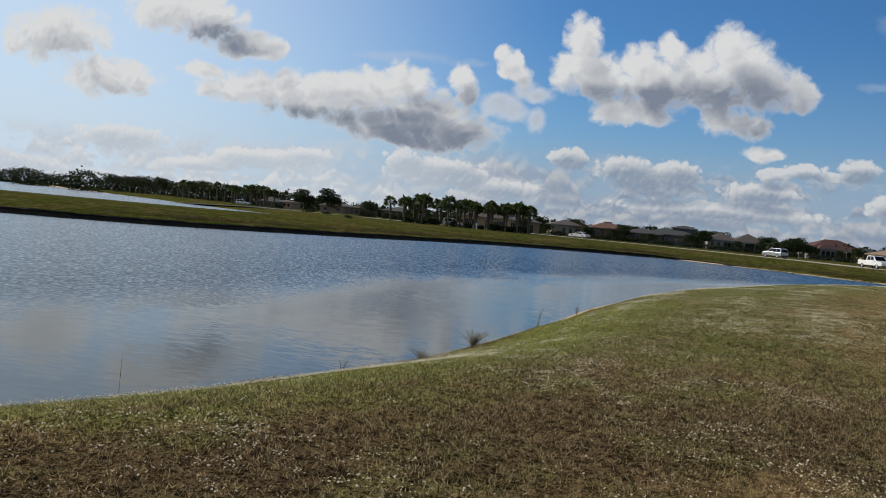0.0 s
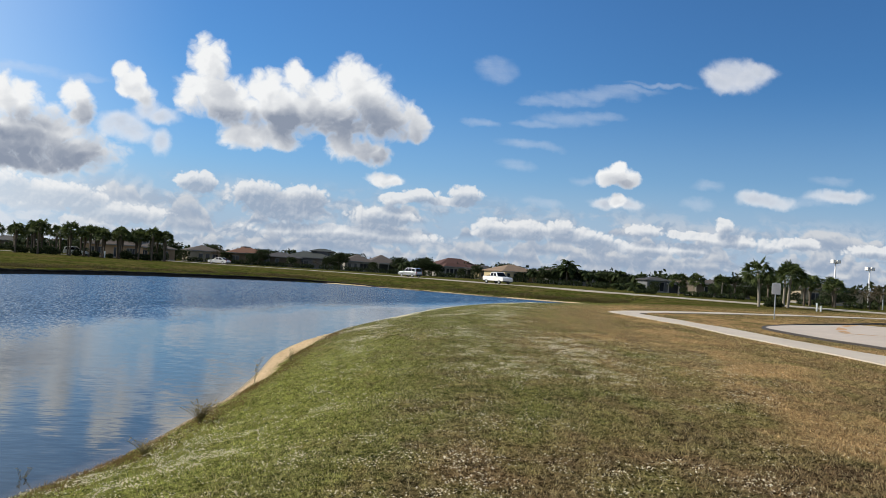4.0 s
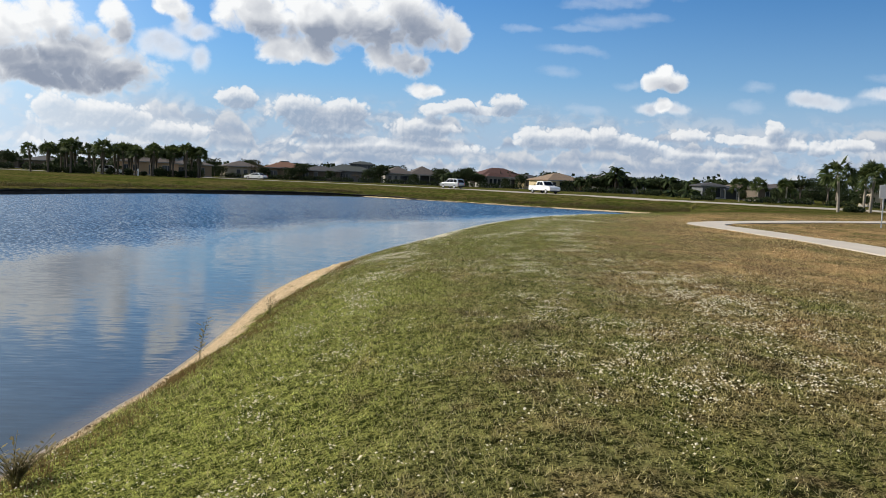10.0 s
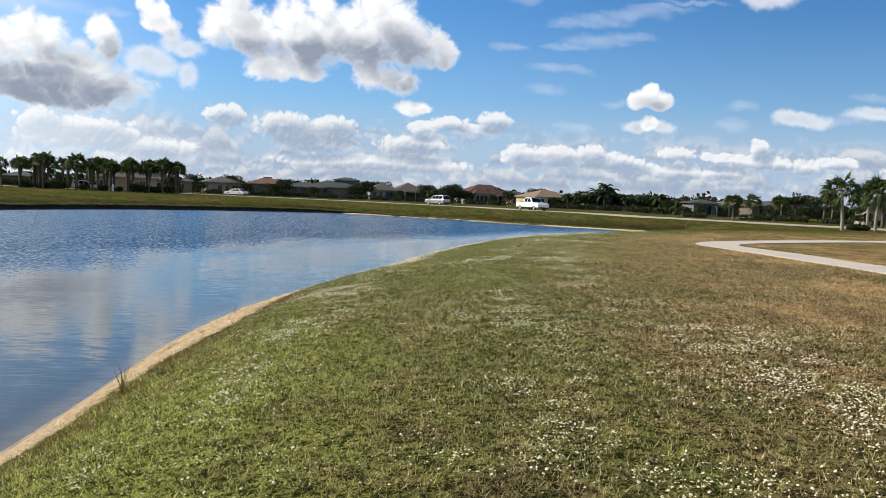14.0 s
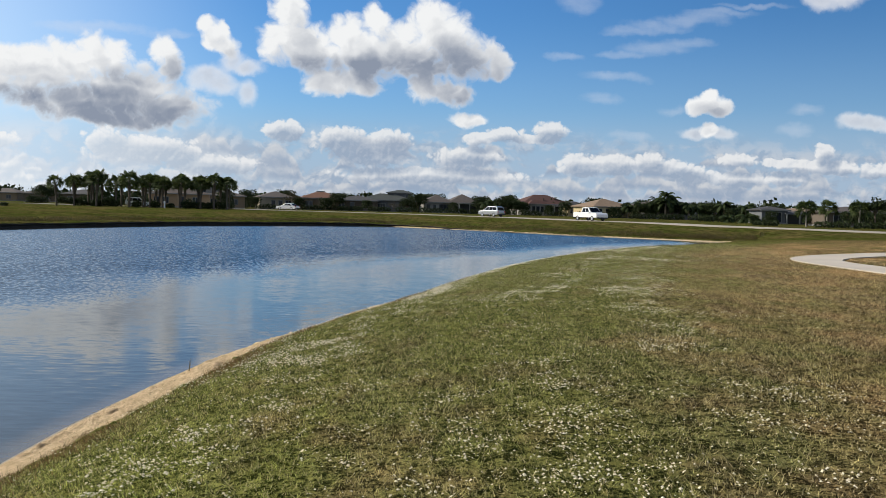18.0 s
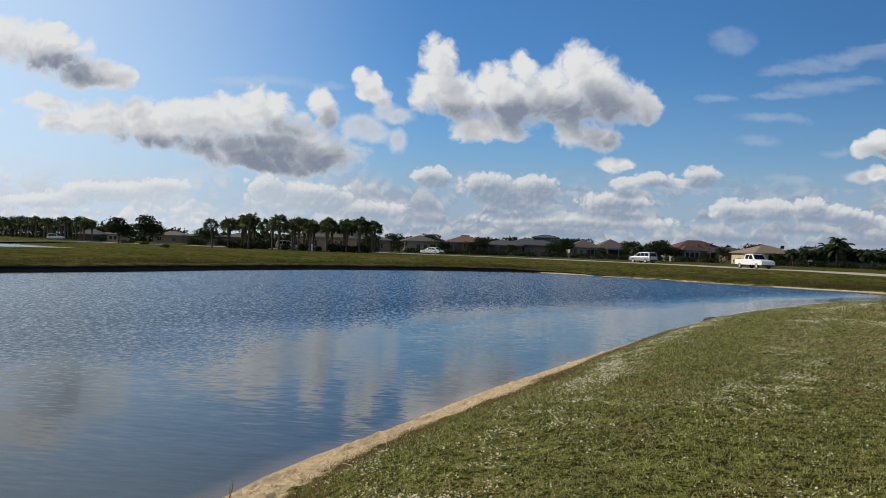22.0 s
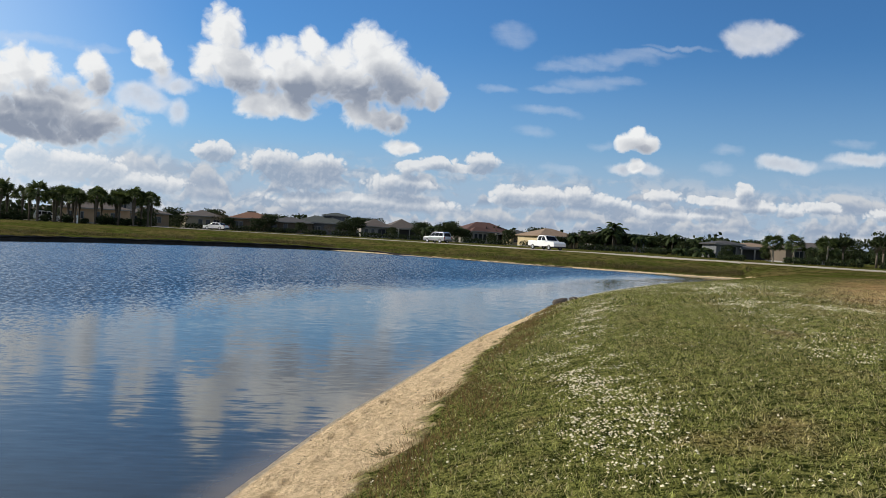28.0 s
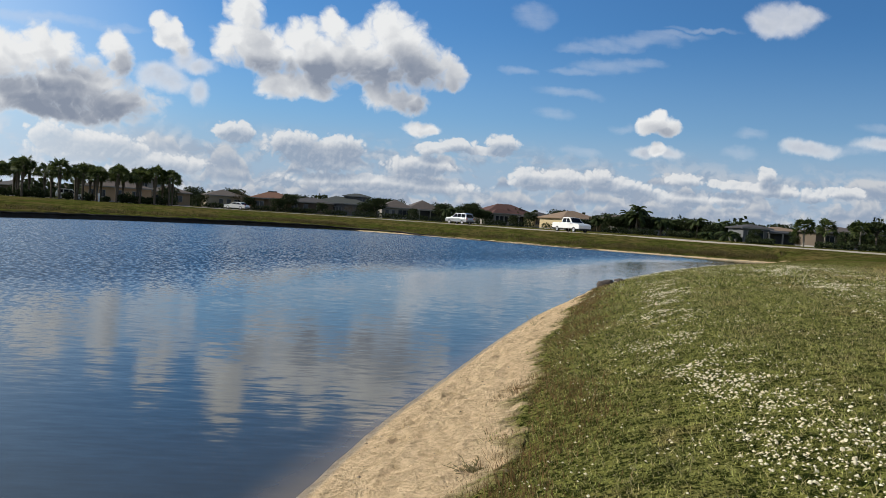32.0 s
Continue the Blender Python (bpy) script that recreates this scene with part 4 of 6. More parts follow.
def broad_tree(seed, h, spread, count=1500, leaf=TREE_LEAF, label="round-headed dark green broadleaf tree", size=0.34, low=0.30, name="broadleaf_tree"):
    """A tree with a forked trunk and a loose crown of many leaf clumps."""
    r, q = random.Random(seed), np.random.default_rng(seed)
    top = thing(name, Matrix(), label, "tree")
    bm = bmesh.new()
    fork = h * low
    tube(bm, [(0, 0, -0.25), (0.03, 0, fork * 0.6), (0.0, 0.02, fork)], [0.05 * h * 0.75, 0.03 * h, 0.027 * h], 7)
    lobes = []
    n = 8
    for i in range(n):
        a = i * 2.39996 + r.uniform(-0.4, 0.4)
        f = spread * r.uniform(0.25, 0.62)
        tip = Vector((f * math.cos(a), f * math.sin(a), h * r.uniform(low + 0.18, 0.86)))
        tube(bm, [(0, 0, fork * 0.9), (tip.x * 0.45, tip.y * 0.45, fork + (tip.z - fork) * 0.6), tip], [0.018 * h, 0.011 * h, 0.004 * h], 5)
        s = spread * r.uniform(0.30, 0.46)
        lobes.append((tip.x, tip.y, tip.z, s, s, s * r.uniform(0.6, 0.8)))
    lobes.append((0, 0, h * 0.86, spread * 0.36, spread * 0.36, h * 0.15))
    part("trunk", bm, BARK, top, smooth_faces=True)
    v, f = leaf_mass(lobes, count, size, q)
    ob = new("crown", fast_mesh("crown", v, f, leaf))
    ob.parent = top
    return top


def shrub(seed, w, d, h, count=700, leaf=HEDGE_LEAF, label="clipped dark green shrub", name="shrub", size=0.2):
    """A dense low bush: a few short stems and a body of leaves."""
    r, q = random.Random(seed), np.random.default_rng(seed)
    top = thing(name, Matrix(), label, "shrub")
    bm = bmesh.new()
    n = max(3, int(w / 0.7))
    lobes = []
    for i in range(n):
        x = (i + 0.5) / n * w - w / 2
        hh = h * r.uniform(0.82, 1.08)
        if i == n // 2:
            tube(bm, [(x, 0, -0.2), (x + 0.05, 0.03, hh * 0.7)], [0.04, 0.015], 6)
        lobes.append((x, r.uniform(-0.1, 0.1) * d, hh * 0.52, w / n * 0.75, d * 0.5, hh * 0.5))
    part("stem", bm, BARK, top)
    v, f = leaf_mass(lobes, count, size, q)
    ob = new("foliage", fast_mesh("foliage", v, f, leaf))
    ob.parent = top
    return top


def at(x, y, turn=0.0, scale=1.0, sink=0.0):
    return Matrix.Translation((x, y, height(x, y) - sink)) @ Matrix.Rotation(turn, 4, "Z") @ Matrix.Diagonal((scale, scale, scale, 1))


def scatter(proto, spots, group):
    """The prototype takes the first spot, copies take the rest: (x, y, turn, scale)."""
    for n, (x, y, turn, s) in enumerate(spots):
        if n == 0:
            proto.matrix_basis = at(x, y, turn, s)
            tagged(proto, group=group)
        else:
            c = copy_thing(proto, Matrix())
            c.matrix_basis = at(x, y, turn, s)


# the row of cabbage palms beyond the pond: x, y, height of the top over the ground
GROVE = [(-66.5, 168, 5.3), (-65.1, 172, 5.4), (-62.6, 166, 5.6), (-61.2, 170, 5.6), (-59.6, 167, 6.0), (-58.3, 165, 6.4), (-56.4, 169, 5.5), (-55.2, 172, 5.2),
         (-52.9, 166, 6.3), (-51.6, 170, 6.0), (-49.7, 167, 5.7), (-48.2, 171, 5.4), (-47.2, 166, 5.4), (-45.0, 169, 6.0), (-44.0, 166, 5.9), (-42.2, 171, 5.5),
         (-40.8, 167, 5.8), (-39.4, 170, 6.0), (-38.2, 166, 6.2), (-36.2, 167, 5.7), (-63.8, 175, 5.2)]
GROVE += [(-57.6, 175, 5.6), (-46.2, 176, 5.6), (-37.4, 174, 5.6), (-64.2, 170, 5.5), (-48.9, 168, 5.9), (-38.8, 173, 5.5), (-54.0, 176, 5.5), (-50.6, 175, 5.8), (-43.2, 175, 5.8), (-60.4, 173, 5.8), (-46.0, 172, 5.6), (-41.5, 168, 5.6)]
palm_kinds = [sabal_palm(31 + i, 4.45 + 0.12 * i, 1.7, PALM_BARK) for i in range(4)]
for i in range(4):
    scatter(palm_kinds[i], [(x, y, 1.7 * n, h / (5.9 + 0.12 * i)) for n, (x, y, h) in enumerate(GROVE) if n % 4 == i], "palms in the row beyond the pond")
# three pale-trunked palms by the road, and the pair near the footpath
pale = sabal_palm(51, 2.9, 1.75, PALE_BARK, False)
tagged(pale, "cabbage palm with a pale trunk and dense crown by the road")
scatter(pale, [(49.4, 128, 0.4, 0.80), (52.6, 129, 1.9, 0.82), (55.9, 127, 3.1, 0.82)], "pale-trunked palms by the road")
pair = sabal_palm(57, 3.3, 1.65, PALE_BARK, False)
tagged(pair, "cabbage palm with a pale ringed trunk near the footpath")
scatter(pair, [(37.8, 80.0, 0.2, 0.98), (41.6, 81.5, 2.2, 0.95), (43.6, 86.0, 4.0, 0.9)], "palms near the footpath")
scatter(shrub(61, 2.4, 1.2, 0.75, 900), [(40.4, 82.0, 0.05, 0.72)], "")

# under the row of palms
bush = shrub(62, 2.2, 1.4, 1.1, 700)
scatter(bush, [(x, 165.5 + (x * 7.3) % 3, x, 0.7 + (x * 3.7) % 1 * 0.5) for x in (-62.5, -59.0, -56.5, -52.0, -49.0, -46.2, -43.0, -41.2, -39.6, -37.6)], "shrubs under the palms")
young = shrub(63, 2.6, 1.8, 2.2, 1000, label="leafy dark green bush under the palms")
scatter(young, [(-61.5, 179, 0, 0.8), (-54.5, 179, 3, 0.9), (-46.5, 180, 0.4, 0.85), (-39.0, 180, 1, 0.9)], "bushes under the palms")

# big trees and palms beyond the back pond
oak = broad_tree(71, 5.2, 3.6, 3600, size=0.26, label="round dark green oak on the lawn")
scatter(oak, [(-106.5, 205, 0, 1.15), (-99.2, 205, 1.4, 1.28)], "two oaks on the lawn")
row = sabal_palm(72, 4.6, 1.6, PALM_BARK)
scatter(row, [(-138, 245, 0, 1.0)] + [(-140.5 - 2.1 * i - (i * 5 % 3) * 0.6, 245 + 1.6 * i + (i * 7 % 5), i * 1.3, 1.0 + (i * 3 % 4) * 0.06) for i in range(12)] +
        [(-196 - 7.0 * i, 318 + 4 * i + (i * 7 % 6), i * 2.1, 1.25 + (i * 5 % 4) * 0.08) for i in range(9)], "palms beyond the back pond")
round_tree = broad_tree(73, 5.8, 4.4, 2400, size=0.27)
scatter(round_tree, [(-186 - 13.5 * i + 3 * math.sin(i * 2.2), 316 + 11 * i + 5 * math.sin(i * 1.4), i, 1.35 + 0.22 * math.sin(i * 1.7) + 0.03 * i) for i in range(17)] + [(-72, 235, 5, 0.7), (-66, 250, 2, 0.8), (-112, 262, 1, 0.9), (-118, 280, 3, 0.8)], "trees beyond the back pond")
scatter(shrub(64, 3.0, 2.0, 0.9, 500, label="low dark bush at the water's edge"), [(-106, 208, 0, 1.0), (-96, 197.5, 1, 0.7), (-81, 178.5, 2, 0.8)], "bushes by the back pond")

# trees between and before the houses: x, y, scale
yard = broad_tree(74, 4.6, 3.2, 2200, size=0.24, label="dark green garden tree before the houses")
scatter(yard, [(-45.8, 205, 0, 0.8), (-43, 224, 1, 0.62), (-39.5, 245, 2, 1.05), (-26.5, 229, 3, 0.68), (-1.8, 246, 4, 1.05), (0.2, 247, 4.4, 0.95), (5.5, 230, 5, 0.6), (18.6, 228, 5.5, 1.0), (21.2, 232, 6, 0.7),
               (29.5, 229, 7, 0.55), (41.8, 211, 0.5, 0.55), (46.5, 207, 1.5, 0.72), (49.6, 206, 2.5, 0.8), (56.2, 208, 3.5, 0.85), (60.5, 204, 4.5, 0.75), (63.5, 203, 5.5, 0.8), (66.5, 202, 6.5, 0.65), (69.2, 200, 7.5, 0.7), (53, 212, 8, 0.85)] + [(-58 + 4.3 * i + 1.6 * math.sin(i * 2.1), 252 + 5 * math.sin(i * 1.3), i * 0.9, 0.85 + 0.25 * math.sin(i * 1.9)) for i in range(28)] + [(x, y, x, sc * (1.2 if x < 44 else 0.82)) for x, y, sc in ((-33.6, 232, 0.55), (-24.2, 232, 0.75), (-16.5, 231, 0.5), (-6.2, 232, 0.62), (-3.6, 234, 0.85), (12.6, 233, 0.75), (20.0, 234, 0.9), (22.8, 229, 0.6), (33.6, 229, 0.65), (36.8, 221, 0.6), (45.2, 212, 0.95), (48.0, 206, 0.9), (51.5, 209, 1.1), (58.2, 206, 1.0), (62.0, 201, 1.05), (65.2, 199, 0.95), (68.0, 196, 0.85), (56.8, 176, 0.7), (71.5, 190, 0.9), (75, 186, 1.0))], "garden trees")
scatter(broad_tree(75, 4.4, 3.0, 420, BROWN_LEAF, "thin brownish half-bare tree by the houses", 0.22, name="bare_tree"), [(-35.2, 233, 0, 1.0), (-9.5, 228, 1, 0.6), (35.5, 222, 2, 0.75), (63.2, 101, 3, 0.72), (66.5, 104, 4, 0.7)], "thin brownish trees")
tall = queen_palm(76, 5.2, 2.9)
tagged(tall, "tall dark feather palm over the garden trees")
scatter(tall, [(52.4, 205, 0, 1.0), (54.3, 207, 2, 0.85), (50.6, 207, 1, 0.8)], "tall feather palms")
feather = queen_palm(77, 2.7, 2.2)
scatter(feather, [(13.4, 230, 0, 1.0), (15.4, 231, 1, 1.1), (16.8, 229, 2, 1.05), (38.6, 240, 3, 1.0), (-12.5, 250, 5, 1.35), (44.5, 208, 4, 0.9), (47.8, 210, 5, 0.95), (58.6, 203, 6, 1.0), (61.8, 206, 7, 1.1), (67.6, 198, 1, 1.0), (33.0, 250, 2, 1.1), (52.0, 204, 3, 1.35), (50.2, 206, 1, 1.15), (56.5, 202, 2, 1.1), (63.2, 199, 5, 1.2), (66.4, 195, 6, 1.1), (21.5, 231, 4, 1.1), (47.0, 207, 2, 1.1)], "feather palms in the gardens")
spiky = queen_palm(78, 0.9, 2.4)
tagged(spiky, "low spreading date palm in a garden")
scatter(spiky, [(55.3, 165, 0, 1.0), (57.6, 166, 1, 0.95), (53.2, 168, 2, 0.8)], "date palms")
screen = shrub(67, 7.0, 2.4, 2.6, 1700, label="tall dark hedge behind the palms", size=0.28)
scatter(screen, [(-146 - 8.5 * i, 262 + 9.5 * i + (i * 5 % 3), 0.1 * (i % 3), 0.62 + (i * 3 % 4) * 0.08) for i in range(0, 26, 2)] + [(-66 - 6 * i, 224 + (i * 7 % 5), 0.1, 0.7) for i in range(6)], "hedges beyond the back pond")
hedge = shrub(65, 5.5, 1.4, 1.25, 1000, label="dark clipped hedge behind the road")
scatter(hedge, [(x, y, 0.0, 1.0) for x, y in ((45, 196), (50, 193), (55, 188), (60, 183), (64, 178), (-6, 226), (0, 226), (12, 226), (18, 224), (24, 222), (30, 220), (36, 212), (40, 207), (-30, 230), (-36, 231), (-20, 229), (-13, 228), (6, 226), (-25, 230), (-42, 230), (-48, 226), (52, 172), (57, 170), (66, 172), (70, 168))], "hedges before the houses")
# thicker growth on the right, behind the road
scrub = broad_tree(79, 4.3, 3.4, 3400, size=0.19, low=0.12, label="dense dark scrub tree behind the road")
scatter(scrub, [(58, 132, 0, 0.75), (63.5, 135, 1, 0.8), (70, 138, 2, 0.7), (61, 116, 3, 0.55), (64.5, 112, 4, 0.6), (68, 113, 5, 0.62), (72, 110, 6, 0.65), (77, 108, 7, 0.8), (84, 104, 8, 1.05), (92, 98, 9, 1.0), (72, 150, 1, 1.0), (80, 140, 2, 1.0), (88, 130, 3, 1.1), (100, 120, 5, 1.1), (59.5, 150, 2, 0.5), (64.5, 138, 3, 0.5), (69, 141, 4, 0.55), (57, 158, 5, 0.5), (66, 160, 6, 0.6), (71, 163, 1, 0.65)], "scrub trees behind the road")
scatter(shrub(66, 4.0, 1.6, 0.9, 700, label="low dark shrubs along the road"), [(60, 108, -0.6, 1), (64, 104, -0.6, 1), (68.5, 100, -0.6, 1), (50, 122, -0.5, 1), (54, 120, -0.5, 1), (58, 116, -0.5, 0.9), (44, 128, -0.6, 0.8), (46.5, 134, -0.6, 0.8)], "shrubs along the road")
mid = sabal_palm(81, 3.1, 1.5, PALM_BARK)
scatter(mid, [(54.5, 101, 0, 0.85), (57, 104, 1, 0.9), (59.2, 102, 2, 0.8), (62, 107, 3, 0.9)], "palms behind the road")
pine = broad_tree(82, 5.6, 2.4, 700, label="open-headed pine behind the road", low=0.45, name="pine_tree", size=0.3)
scatter(pine, [(60.5, 124, 0, 0.8), (58.0, 127, 1, 0.75), (64, 128, 2, 0.8)], "pines behind the road")

# far woods that close the horizon
woods = []
for i in range(150):
    a = radians(-62 + 124 * i / 149)
    dist = 330 + 60 * math.sin(i * 1.7) + 30 * math.sin(i * 0.43)
    west = min(1.0, max(0.0, (-22 - math.degrees(a)) / 14))
    dist *= 1 + 1.25 * west
    woods.append((dist * math.sin(a), dist * math.cos(a), (1.6 + 1.1 * abs(math.sin(i * 2.3))) * (1 + west), 7.5 * (1 + west), 3.0, (2.4 + 1.3 * abs(math.sin(i * 1.31))) * (1 + west)))
v, f = leaf_mass(woods, 90000, 1.1, rng)
tagged(new("far_woods", fast_mesh("far_woods", v, f, TREE_LEAF)), "low dark line of far woods", "trees", kind="stuff")

# ---- houses ----
STUCCO = {n: plain("stucco_" + n, c, 0.9, spread=0.10, scale=0.6, fine=30.0) for n, c in (
    ("cream", (0.36, 0.30, 0.21)), ("tan", (0.24, 0.175, 0.11)), ("white", (0.27, 0.255, 0.23)), ("peach", (0.40, 0.27, 0.16)), ("yellow", (0.50, 0.40, 0.23)), ("grey", (0.12, 0.125, 0.13)), ("brown", (0.11, 0.085, 0.06)))}
ROOF = {n: plain("roof_" + n, c, 0.85, spread=0.25, scale=1.2, fine=9.0, depth=0.03) for n, c in (
    ("orange", (0.15, 0.066, 0.034)), ("brown", (0.060, 0.042, 0.031)), ("green", (0.034, 0.041, 0.036)), ("grey", (0.080, 0.064, 0.053)), ("red", (0.08, 0.032, 0.022)), ("tan", (0.21, 0.145, 0.09)), ("dark", (0.04, 0.037, 0.037)))}
TRIM = plain("white_trim", (0.25, 0.24, 0.22), 0.6, spread=0.06)
GLASS = plain("dark_window_glass", (0.02, 0.024, 0.03), 0.08, spread=0.1, bump=0.0)
SCREEN = plain("dark_screen_mesh", (0.03, 0.032, 0.034), 0.7, spread=0.2)


def hip(bm, cx, cy, w, d, z, h, over=0.45):
    """A hip roof with thick eaves."""
    x0, x1, y0, y1 = cx - w / 2 - over, cx + w / 2 + over, cy - d / 2 - over, cy + d / 2 + over
    run = min(x1 - x0, y1 - y0) / 2
    if x1 - x0 >= y1 - y0:
        r0, r1 = Vector((x0 + run, cy, z + h)), Vector((x1 - run, cy, z + h))
    else:
        r0, r1 = Vector((cx, y0 + run, z + h)), Vector((cx, y1 - run, z + h))
    low = [bm.verts.new(c) for c in ((x0, y0, z), (x1, y0, z), (x1, y1, z), (x0, y1, z))]
    top = [bm.verts.new(c) for c in ((x0, y0, z + 0.2), (x1, y0, z + 0.2), (x1, y1, z + 0.2), (x0, y1, z + 0.2))]
    a, b = bm.verts.new(r0), bm.verts.new(r1 if (r1 - r0).length > 0.05 else r0 + Vector((0.1, 0, 0)))
    bm.faces.new(low[::-1])
    for i in range(4):
        bm.faces.new((low[i - 1], low[i], top[i], top[i - 1]))
    if x1 - x0 >= y1 - y0:
        for q in ((top[0], top[1], b, a), (top[1], top[2], b), (top[2], top[3], a, b), (top[3], top[0], a)):
            bm.faces.new(q)
    else:
        for q in ((top[0], top[1], a), (top[1], top[2], b, a), (top[2], top[3], b), (top[3], top[0], a, b)):
            bm.faces.new(q)


def window(house, x, z, w, h, y, mat=None, mull=1):
    """A window in the front wall: a projecting frame with recessed panes and a sill."""
    bm = bmesh.new()
    f = 0.09
    box(bm, (x - w / 2 - f, y - 0.06, z - f), (x - w / 2, y + 0.02, z + h + f))
    box(bm, (x + w / 2, y - 0.06, z - f), (x + w / 2 + f, y + 0.02, z + h + f))
    box(bm, (x - w / 2, y - 0.06, z + h), (x + w / 2, y + 0.02, z + h + f))
    box(bm, (x - w / 2, y - 0.10, z - f), (x + w / 2, y + 0.02, z))
    for i in range(mull):
        mx = x - w / 2 + w * (i + 1) / (mull + 1)
        box(bm, (mx - 0.03, y - 0.05, z), (mx + 0.03, y + 0.02, z + h))
    frame_ob = part("window", bm, TRIM, house)
    bm = bmesh.new()
    box(bm, (x - w / 2, y - 0.015, z), (x + w / 2, y + 0.03, z + h))
    part("pane", bm, mat or GLASS, frame_ob, "dark window glass")


def house(x, y, turn, label, walls, roofs, wall_mat, roof_mat, windows=(), porch=None, extras=()):
    """walls: (cx, cy, w, d, h); roofs: (cx, cy, w, d, eave, rise); windows: (x, z, w, h, mullions); the front lies at -y."""
    top = thing("house", Matrix.Translation((x, y, height(x, y))) @ Matrix.Rotation(turn, 4, "Z"), label, "house", "houses beyond the road")
    for cx, cy, w, d, h in walls:
        bm = bmesh.new()
        box(bm, (cx - w / 2, cy - d / 2, -0.3), (cx + w / 2, cy + d / 2, h))
        part("wall", bm, wall_mat, top)
        bm = bmesh.new()
        box(bm, (cx - w / 2 - 0.05, cy - d / 2 - 0.05, -0.3), (cx + w / 2 + 0.05, cy + d / 2 + 0.05, 0.22))
        part("plinth", bm, TRIM, top)
    for cx, cy, w, d, z, h in roofs:
        bm = bmesh.new()
        hip(bm, cx, cy, w, d, z, h)
        part("roof", bm, roof_mat, top)
        bm = bmesh.new()
        box(bm, (cx - w / 2 - 0.47, cy - d / 2 - 0.50, z - 0.02), (cx + w / 2 + 0.47, cy - d / 2 - 0.455, z + 0.19))
        part("fascia", bm, TRIM, top)
    front = min(cy - d / 2 for cx, cy, w, d, h in walls)
    for wx, wz, ww, wh, mu in windows:
        own = [cy - d / 2 for cx, cy, w, d, h in walls if abs(wx - cx) <= w / 2 and wz < h]
        window(top, wx, wz, ww, wh, min(own) if own else front, None, mu)
    if porch:
        px, pw, ph, pd = porch
        bm = bmesh.new()
        box(bm, (px - pw / 2, front - 0.012, 0.05), (px + pw / 2, front + 0.05, ph))
        part("porch_screen", bm, SCREEN, top, "dark screened porch opening")
        n = max(2, int(pw / 2.2))
        for i in range(n + 1):
            bm = bmesh.new()
            cx = px - pw / 2 + pw * i / n
            box(bm, (cx - 0.11, front - pd, 0), (cx + 0.11, front - pd + 0.22, ph), 0.02)
            part("pillar", bm, TRIM, top)
        bm = bmesh.new()
        box(bm, (px - pw / 2 - 0.2, front - pd - 0.05, ph), (px + pw / 2 + 0.2, front, ph + 0.25))
        part("porch_beam", bm, wall_mat, top)
    for nm, lo, hi, m in extras:
        bm = bmesh.new()
        box(bm, lo, hi, 0.04)
        part(nm, bm, m, top)
    return top


S, R = STUCCO, ROOF
house(-53, 196, 0.25, "peach stucco house with a grey hip roof behind the palms", [(0, 0, 12, 9, 2.7)], [(0, 0, 12, 9, 2.7, 1.5)], S["peach"], R["brown"], [(-4.4, 0.9, 1.0, 1.2, 1), (-2.6, 0.9, 1.0, 1.2, 1), (0.6, 0.2, 1.0, 2.0, 0), (3.5, 0.9, 1.6, 1.2, 2)])
house(-57, 222, 0, "two-storey house with a brown roof behind the palms", [(0, 0, 10, 9, 5.0)], [(0, 0, 10, 9, 5.0, 1.4)], S["white"], R["brown"], [(-3, 3.4, 1.2, 1.2, 1), (0, 3.4, 1.2, 1.2, 1), (3, 3.4, 1.2, 1.2, 1), (-2, 0.8, 1.4, 1.3, 1), (2.4, 0.8, 1.4, 1.3, 1)])
house(-49, 217, 0.3, "grey-green roofed house beside the palms", [(0, 0, 9, 9, 2.7)], [(0, 0, 9, 9, 2.7, 1.6)], S["tan"], R["grey"], [(-2.5, 0.9, 1.3, 1.2, 1), (2.2, 0.9, 1.3, 1.2, 1)])
house(-41, 238, 0.35, "beige house with a grey roof and a pale end wall", [(0, 0, 8.6, 9, 2.9), (-3.9, -5.2, 1.6, 1.6, 2.4)], [(0, 0, 8.6, 9, 2.9, 1.7)], S["cream"], R["grey"], [(-1.0, 0.9, 0.9, 1.3, 0), (0.8, 0.9, 0.9, 1.3, 0), (2.8, 0.9, 1.4, 1.3, 1)])
house(-29.3, 240, 0.22, "tan house with an orange-brown hip roof and a pale ridge vent", [(0, 0, 10, 9, 3.0), (-3.6, -5, 2.6, 1.4, 2.9)], [(0, 0, 10, 9, 3.0, 1.9), (-3.6, -4.6, 3.2, 2.4, 2.9, 0.8)], S["tan"], R["orange"], [(-3.9, 0.8, 0.8, 1.4, 0), (-2.9, 0.8, 0.8, 1.4, 0), (1.5, 0.9, 1.6, 1.3, 1)], extras=[("ridge_vent", (-1.1, -0.5, 4.55), (1.1, 0.5, 4.98), TRIM)])
house(-19.6, 239, 0, "low brown house with a long dark roof", [(0, 0, 11, 9, 2.6)], [(0, 0, 11, 9, 2.6, 1.4)], S["brown"], R["dark"], [(-3.5, 0.8, 1.4, 1.2, 1), (-0.8, 0.3, 0.9, 1.9, 0), (2.6, 0.8, 1.6, 1.2, 1)])
